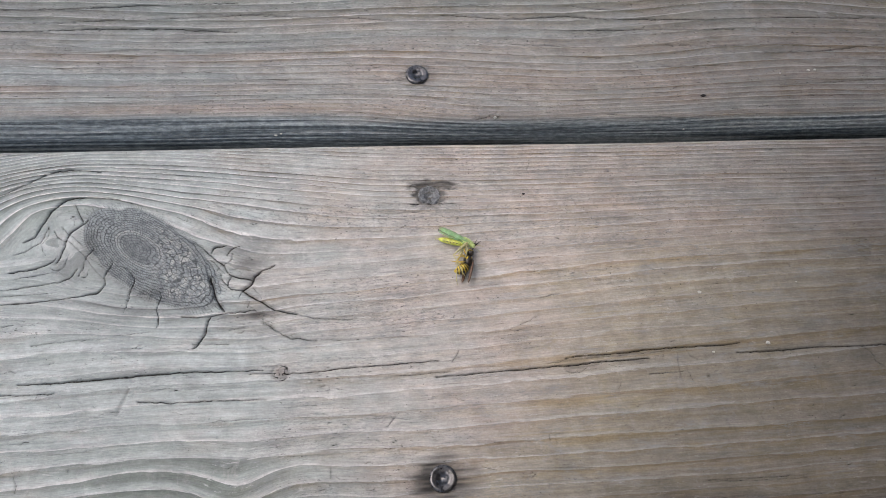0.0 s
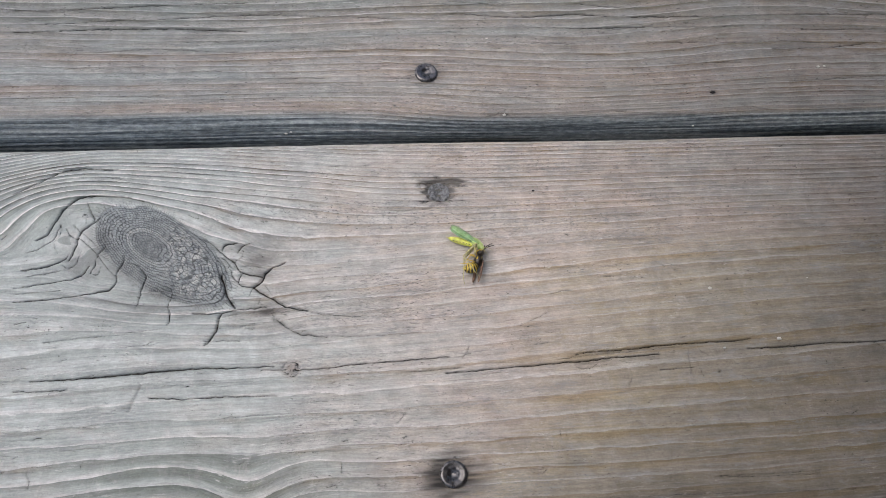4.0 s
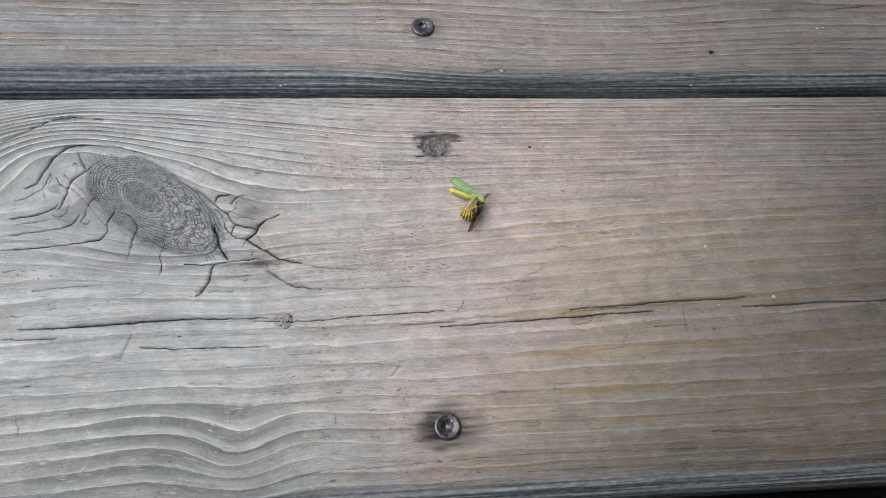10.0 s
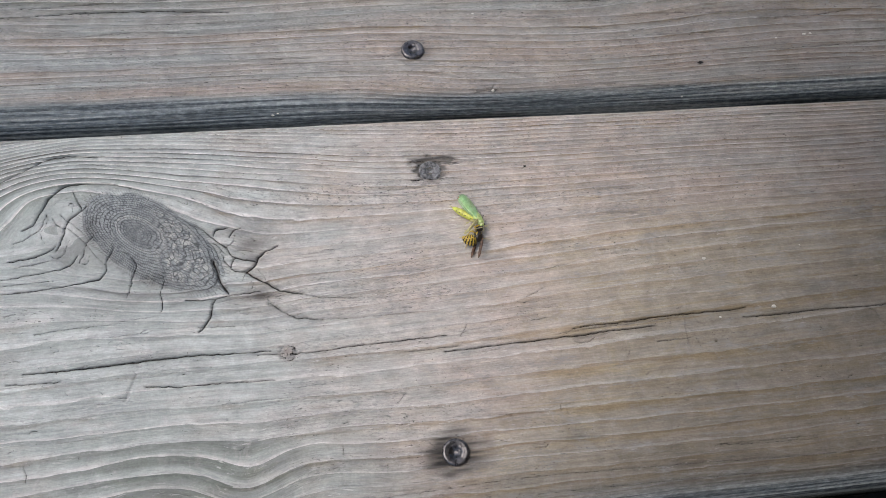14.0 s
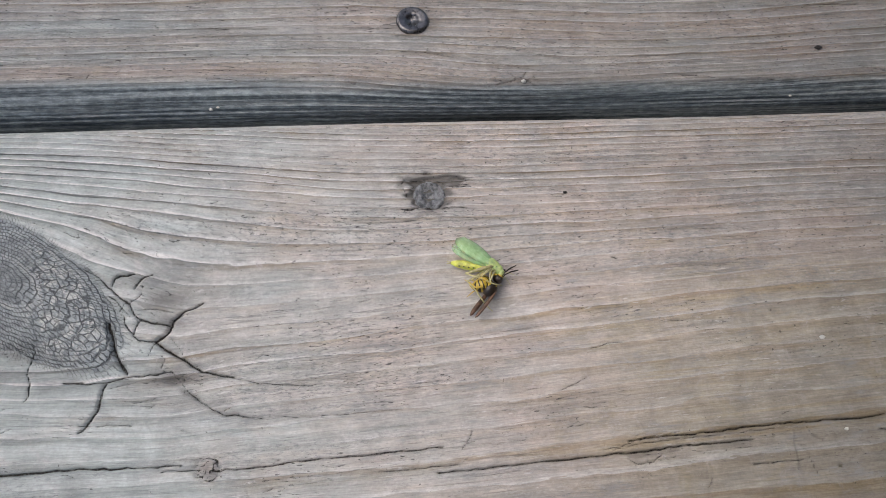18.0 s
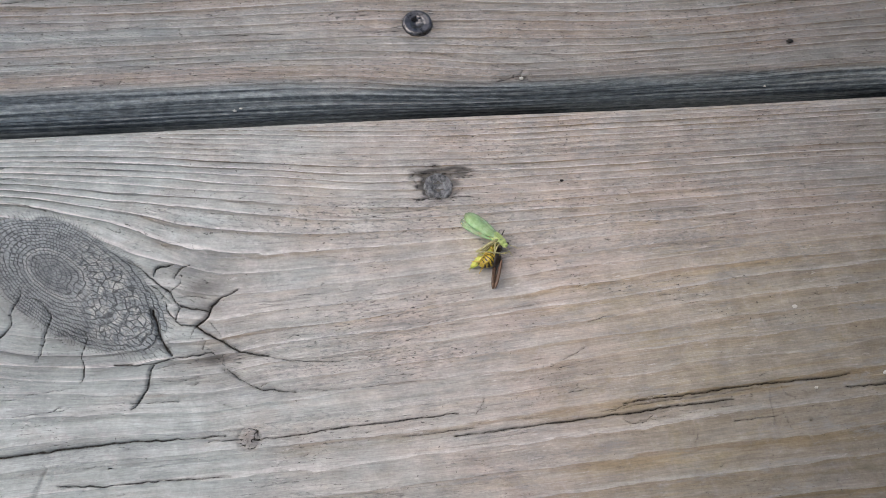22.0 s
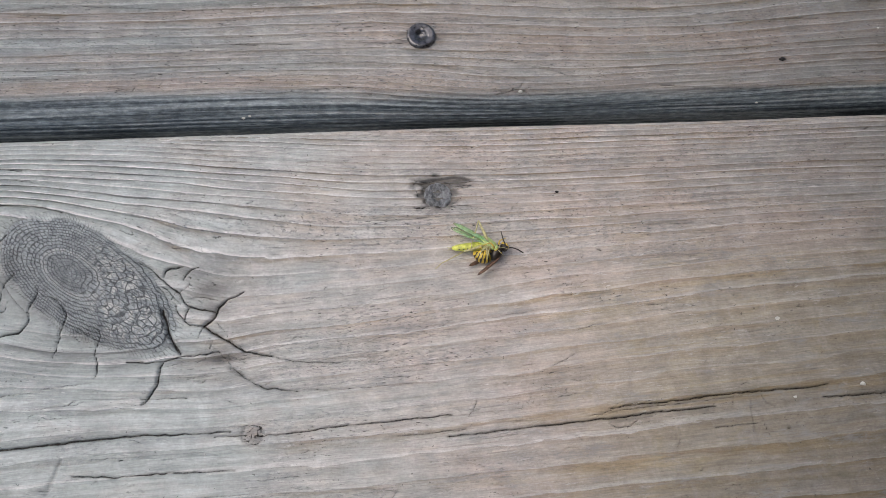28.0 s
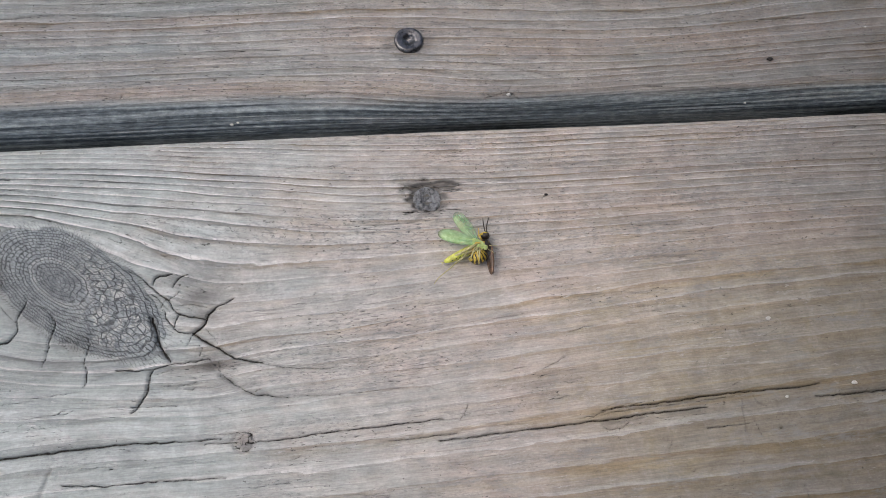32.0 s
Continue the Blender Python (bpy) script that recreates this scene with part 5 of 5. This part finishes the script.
# ---- the green insect: head at the origin, wings towards +x ----
def build_prey():
    root = new("green_insect")
    tagged(root, "slender pale green winged insect held by the wasp", "insect")
    parts = {}
    mm = 0.001
    head = part("head", ball(0.72 * mm, 0.85 * mm, 0.75 * mm, (-0.75 * mm, 0.1 * mm, 3.3 * mm), 0.08), PALE, root)
    for s in (1, -1):
        part("eye", ball(0.32 * mm, 0.3 * mm, 0.34 * mm, (-1.0 * mm, 0.66 * s * mm, 3.55 * mm)), BLACK if s < 0 else PALE, head)
    part("thorax", lathe([(0, 0.55 * mm), (0.5 * mm, 1.1 * mm), (1.2 * mm, 1.25 * mm), (1.5 * mm, 1.18 * mm), (2.0 * mm, 1.42 * mm), (3.4 * mm, 1.45 * mm), (4.4 * mm, 1.2 * mm), (5.0 * mm, 0.5 * mm)], 20, 0, 0.85), PALE, root).matrix_basis = pose(-0.7 * mm, 0, 3.2 * mm)
    ab = part("abdomen", lathe([(0, 0.6 * mm), (1.0 * mm, 1.15 * mm), (4.0 * mm, 1.22 * mm), (6.6 * mm, 1.14 * mm), (8.8 * mm, 0.9 * mm), (10.3 * mm, 0.38 * mm)], 20, 0.12, 0.85), LIME, root, "bright lime abdomen with dark dots along its side")
    ab.matrix_basis = pose(1.2 * mm, 0, 2.6 * mm)
    for k in range(7):
        x = 1.5 + 1.14 * k
        part("spot", ball(0.24 * mm, 0.15 * mm, 0.14 * mm, (x * mm, (0.92 - 0.055 * x) * mm - 0.0009 * 0.12 * (x / 10) ** 2, 0.76 * mm)), BLACK, ab)
    for s in (1, -1):
        part("tail_prong", tube([(0, 0, 0), (0.8 * mm, 0.15 * s * mm, 0.1 * mm), (1.4 * mm, 0.4 * s * mm, 0)], [0.16 * mm, 0.12 * mm, 0.05 * mm], 6), STRAW, ab).matrix_basis = pose(10.1 * mm, -0.58 * mm, 0)
    parts["abdomen"] = ab
    for k in range(2):
        wing = part("wing", blade(12.0 * mm, 4.0 * mm, 0.6 * mm, 0.09 * mm, 0.62, 0.2 * mm, 0.05 * mm), CLEAR if k else GREEN, root, "clear greenish hind wing" if k else "smooth pale green wing")
        parts["wing%d" % k] = wing
        # veins
        for s in (-0.55, 0.0, 0.5):
            part("vein", tube([(0.8 * mm, s * 0.4 * mm, 0.4 * mm), (6 * mm, s * 1.7 * mm, (0.62 - 0.3 * s * s) * mm), (10.8 * mm, s * 2.3 * mm, 0.42 * mm)], [0.05 * mm, 0.045 * mm, 0.03 * mm], 5), GREEN, wing)
    for k in range(2):
        femur = part("hind_leg", tube([(0, 0, 0), (2.5 * mm, 0, 0.5 * mm), (5 * mm, 0.1 * mm, 0.45 * mm), (7.0 * mm, 0, 0.3 * mm)], [0.36 * mm, 0.46 * mm, 0.34 * mm, 0.2 * mm]), STRAW, root, "long straw-coloured hind leg")
        tibia = part("shin", tube([(0, 0, 0), (3.5 * mm, 0.1 * mm, 0.1 * mm), (7.0 * mm, 0, -0.3 * mm), (9.0 * mm, 0.5 * mm, -0.8 * mm)], [0.20 * mm, 0.17 * mm, 0.14 * mm, 0.08 * mm], 6), STRAW, femur)
        tibia.matrix_basis = pose(7.0 * mm, 0, 0.3 * mm)
        parts["femur%d" % k], parts["tibia%d" % k] = femur, tibia
    for k, (x, yaw) in enumerate(((0.6, 60), (1.6, 80), (0.6, 100), (1.8, 115))):
        leg = part("leg", tube([(0, 0, 0), (1.8 * mm, 0, 1.0 * mm), (3.6 * mm, 0.3 * mm, 0.2 * mm), (4.8 * mm, 0.2 * mm, -1.0 * mm)], [0.22 * mm, 0.20 * mm, 0.14 * mm, 0.07 * mm], 6), STRAW, root)
        leg.matrix_basis = pose(x * mm, 0.6 * mm, 3.6 * mm, 0, 0, yaw)
        parts["leg%d" % k] = leg
    for s in (1, -1):
        part("antenna", tube([(0, 0, 0), (-1.6 * mm, 0.5 * s * mm, 0.5 * mm), (-3.0 * mm, 0.9 * s * mm, 0.2 * mm)], [0.09 * mm, 0.07 * mm, 0.04 * mm], 5), STRAW, head).matrix_basis = pose(-1.2 * mm, 0.4 * s * mm, 3.5 * mm)
    return root, parts


wasp, wasp_parts = build_wasp()
prey, prey_parts = build_prey()

# seconds; the green insect's head x, y in millimetres, heading of its wing, spread of the other wing, heading of its
# abdomen; the wasp's head x, y, heading of its wings, bend of its abdomen
STRUGGLE = [
    (0.0, 14.0, -42.6, 146, 5, 168, 12.6, -44.9, 254, -12),
    (0.5, 14.3, -44.8, 149, 5, 165, 13.0, -47.0, 243, -12),
    (1.0, 14.2, -43.4, 145, 5, 166, 13.0, -45.5, 251, -11),
    (1.5, 13.8, -43.2, 149, 5, 172, 12.6, -45.3, 254, -11),
    (2.0, 14.8, -43.0, 148, 5, 171, 13.6, -45.1, 250, -10),
    (3.0, 13.9, -43.1, 147, 5, 173, 12.9, -45.1, 251, -9),
    (3.5, 13.6, -44.5, 140, 6, 166, 12.6, -46.2, 254, -16),
    (5.5, 14.0, -44.6, 136, 6, 157, 13.2, -45.5, 246, -40),
    (6.0, 15.2, -44.3, 138, 6, 170, 14.5, -44.9, 242, -46),
    (6.5, 15.2, -44.8, 133, 6, 165, 14.5, -45.2, 234, -52),
    (7.0, 15.5, -45.3, 120, 6, 157, 14.8, -45.5, 239, -59),
    (8.0, 15.8, -44.7, 130, 6, 155, 15.1, -45.1, 237, -51),
    (8.5, 15.6, -45.4, 137, 6, 163, 14.8, -46.0, 231, -47),
    (9.0, 15.5, -44.3, 133, 6, 154, 14.6, -44.9, 240, -43),
    (10.0, 15.1, -43.8, 137, 6, 161, 14.2, -44.7, 241, -35),
    (11.0, 15.0, -43.9, 142, 7, 164, 14.1, -44.8, 242, -40),
    (12.0, 16.5, -44.3, 140, 7, 161, 15.5, -45.2, 241, -46),
    (13.0, 15.3, -43.5, 128, 7, 156, 14.2, -44.4, 249, -51),
    (14.0, 15.5, -44.7, 115, 7, 146, 14.5, -45.6, 253, -56),
    (14.5, 15.1, -44.0, 115, 7, 149, 14.0, -44.8, 254, -61),
    (16.5, 12.6, -46.5, 117, 8, 156, 11.7, -47.4, 262, -80),
    (17.0, 14.5, -44.3, 136, 8, 169, 13.6, -45.3, 251, -85),
    (17.5, 14.5, -43.4, 132, 10, 164, 13.6, -44.6, 245, -85),
    (18.0, 15.9, -42.8, 137, 11, 171, 14.8, -44.1, 229, -85),
    (19.0, 14.4, -40.2, 143, 14, 187, 12.9, -41.2, 245, -85),
    (20.0, 14.8, -40.8, 132, 17, 208, 12.9, -42.2, 246, -85),
    (21.0, 14.6, -41.4, 124, 16, 215, 12.4, -41.3, 247, -85),
    (22.0, 15.9, -40.0, 134, 15, 222, 13.8, -40.5, 252, -85),
    (23.0, 16.4, -39.5, 141, 15, 220, 13.8, -41.1, 252, -85),
    (24.0, 16.4, -38.2, 147, 17, 216, 13.8, -38.8, 249, -67),
    (25.0, 13.6, -39.1, 134, 19, 208, 12.6, -38.7, 252, -49),
    (25.5, 16.2, -39.2, 141, 16, 211, 16.4, -38.8, 234, -44),
    (27.5, 14.5, -36.6, 147, 4, 187, 16.3, -36.3, 226, -24),
    (28.0, 14.8, -38.1, 145, 4, 184, 17.0, -37.8, 216, -18),
    (29.0, 15.2, -37.6, 148, 5, 185, 17.4, -37.2, 217, -31),
    (30.0, 14.6, -36.4, 151, 6, 194, 16.9, -35.9, 241, -43),
    (31.0, 15.9, -36.5, 153, -42, 198, 15.8, -34.0, 262, -34),
    (32.0, 14.9, -36.9, 157, -39, 205, 15.1, -33.5, 267, -29),
]


def blend(t, table):
    ts, vs = zip(*table)
    return float(np.interp(t, ts, vs))


def motions():
    mm = 0.001
    keyed = {}

    def add(thing, t, m):
        keyed.setdefault(thing, []).append((t, m))

    for t, x, y, wing, spread, tail, wx, wy, back, curl in STRUGGLE:
        w, facing = radians(wing), back - 4
        add(prey, t, pose((x + 0.9 * math.cos(w)) * mm, (y + 0.9 * math.sin(w)) * mm, 0.0, 0, 0, wing))
        add(wasp, t, pose(wx * mm, wy * mm, 0.0, 0, 0, facing))
        add(prey_parts["abdomen"], t, pose(1.2 * mm, 0, 2.6 * mm, 0, 6, tail - wing))
        hip = blend(t, ((0, 4.2), (16.5, 4.2), (18, 0.9), (21, 0.8), (23, 1.6), (24, 1.7), (25, 1.0), (27.5, 4.2), (32, 4.2)))
        side = blend(t, ((0, 0.1), (14, 0.3), (16.5, 1.2), (17, 1.3), (18, -1.4), (19, -1.6), (21, -1.3), (23, -0.6), (24, -0.4), (25, -1.4), (27.5, 0.1), (32, 0.1)))
        add(wasp_parts["abdomen"], t, pose(hip * mm, side * mm, 2.25 * mm, 0, 0, 5 if 17.5 < t < 26 else max(curl, -55)))
        roll = blend(t, ((0, 42), (5, 38), (9, 28), (14, 20), (17, 15), (18, 8), (25, 8), (27.5, 62), (30, 55), (31, 12), (32, 8)))
        add(prey_parts["wing0"], t, pose(0.8 * mm, 0.0, 4.2 * mm, roll, 6, 0))
        add(prey_parts["wing1"], t, pose(0.8 * mm, 0.2 * mm, 3.7 * mm, roll * 0.8, 7, spread * blend(t, ((0, 0.2), (14, 0.3), (17, 0.6), (20, 0.55), (24, 0.45), (25, 0.6), (28, 1), (32, 1)))))
        wave = 5 * math.sin(t * 2.7)
        thigh = blend(t, ((0, 222), (14, 225), (17, 195), (20, 205), (25, 206), (25.5, 190), (27.5, 108), (29, 106), (30, 126), (31, 206), (32, 210)))
        shin = blend(t, ((0, 70), (4, 75), (6, 140), (14, 150), (17, 140), (20, 150), (25.5, 140), (27.5, 140), (29, 145), (30, 150), (31, 160), (32, 165)))
        add(prey_parts["femur0"], t, pose(1.5 * mm, 0.3 * mm, 4.0 * mm, 0, 0, thigh - wing + wave))
        add(prey_parts["tibia0"], t, pose(7.0 * mm, 0, 0.3 * mm, 0, 0, shin))
        thigh = blend(t, ((0, 236), (3, 228), (6, 226), (7, 202), (10, 216), (14, 222), (17, 204), (20, 212), (25, 214), (28, 194), (30, 190), (31, 213), (32, 217)))
        shin = blend(t, ((0, 28), (5, 40), (7, 110), (9, 80), (10, 35), (12, 100), (14, 120), (16.5, 80), (17, 20), (18, 100), (19, 150), (25, 150), (25.5, 120), (27.5, 60), (28, 10), (32, 2)))
        add(prey_parts["femur1"], t, pose(1.5 * mm, 0.3 * mm, 2.8 * mm, 0, 0, thigh - wing))
        add(prey_parts["tibia1"], t, pose(7.0 * mm, 0, 0.3 * mm, 0, 3, shin + wave * 0.6))
        fan = blend(t, ((0, 0), (3, 0), (7, 9), (10, 8), (14, -2), (17, 0), (20, 13), (23, 10), (25, -2), (28, -12), (30, 0), (31, 12), (32, 13)))
        add(wasp_parts["wing1"], t, pose(2.4 * mm, 0.2 * mm, 1.2 * mm, -20, 0, fan))
        for k, (x0, z0, yaw, size, knee) in enumerate(WASP_LEGS):
            add(wasp_parts["leg%d" % k], t, pose(x0 * mm, -0.8 * mm, z0 * mm, 0, 0, yaw + 9 * math.sin(t * 3.1 + k * 1.9)))
        feel = blend(t, ((0, 55), (3, 30), (6, 35), (7, 80), (10, 52), (14, 95), (17, 10), (20, 110), (23, 60), (25, 118), (28, 112), (30, 110), (31, 35), (32, 85)))
        add(wasp_parts["antenna0"], t, pose(-0.6 * mm, 0.5 * mm, 3.0 * mm, 0, 0, feel + 6 - facing))
        feel = blend(t, ((0, 72), (3, 45), (7, 60), (10, 66), (14, 80), (17, 0), (20, 92), (25, 92), (28, -15), (30, 20), (31, 60), (32, 104)))
        add(wasp_parts["antenna1"], t, pose(-0.6 * mm, 0.5 * mm, 2.2 * mm, 0, 0, feel + 6 - facing))
    for thing, rows in keyed.items():
        walk(thing, rows)


motions()
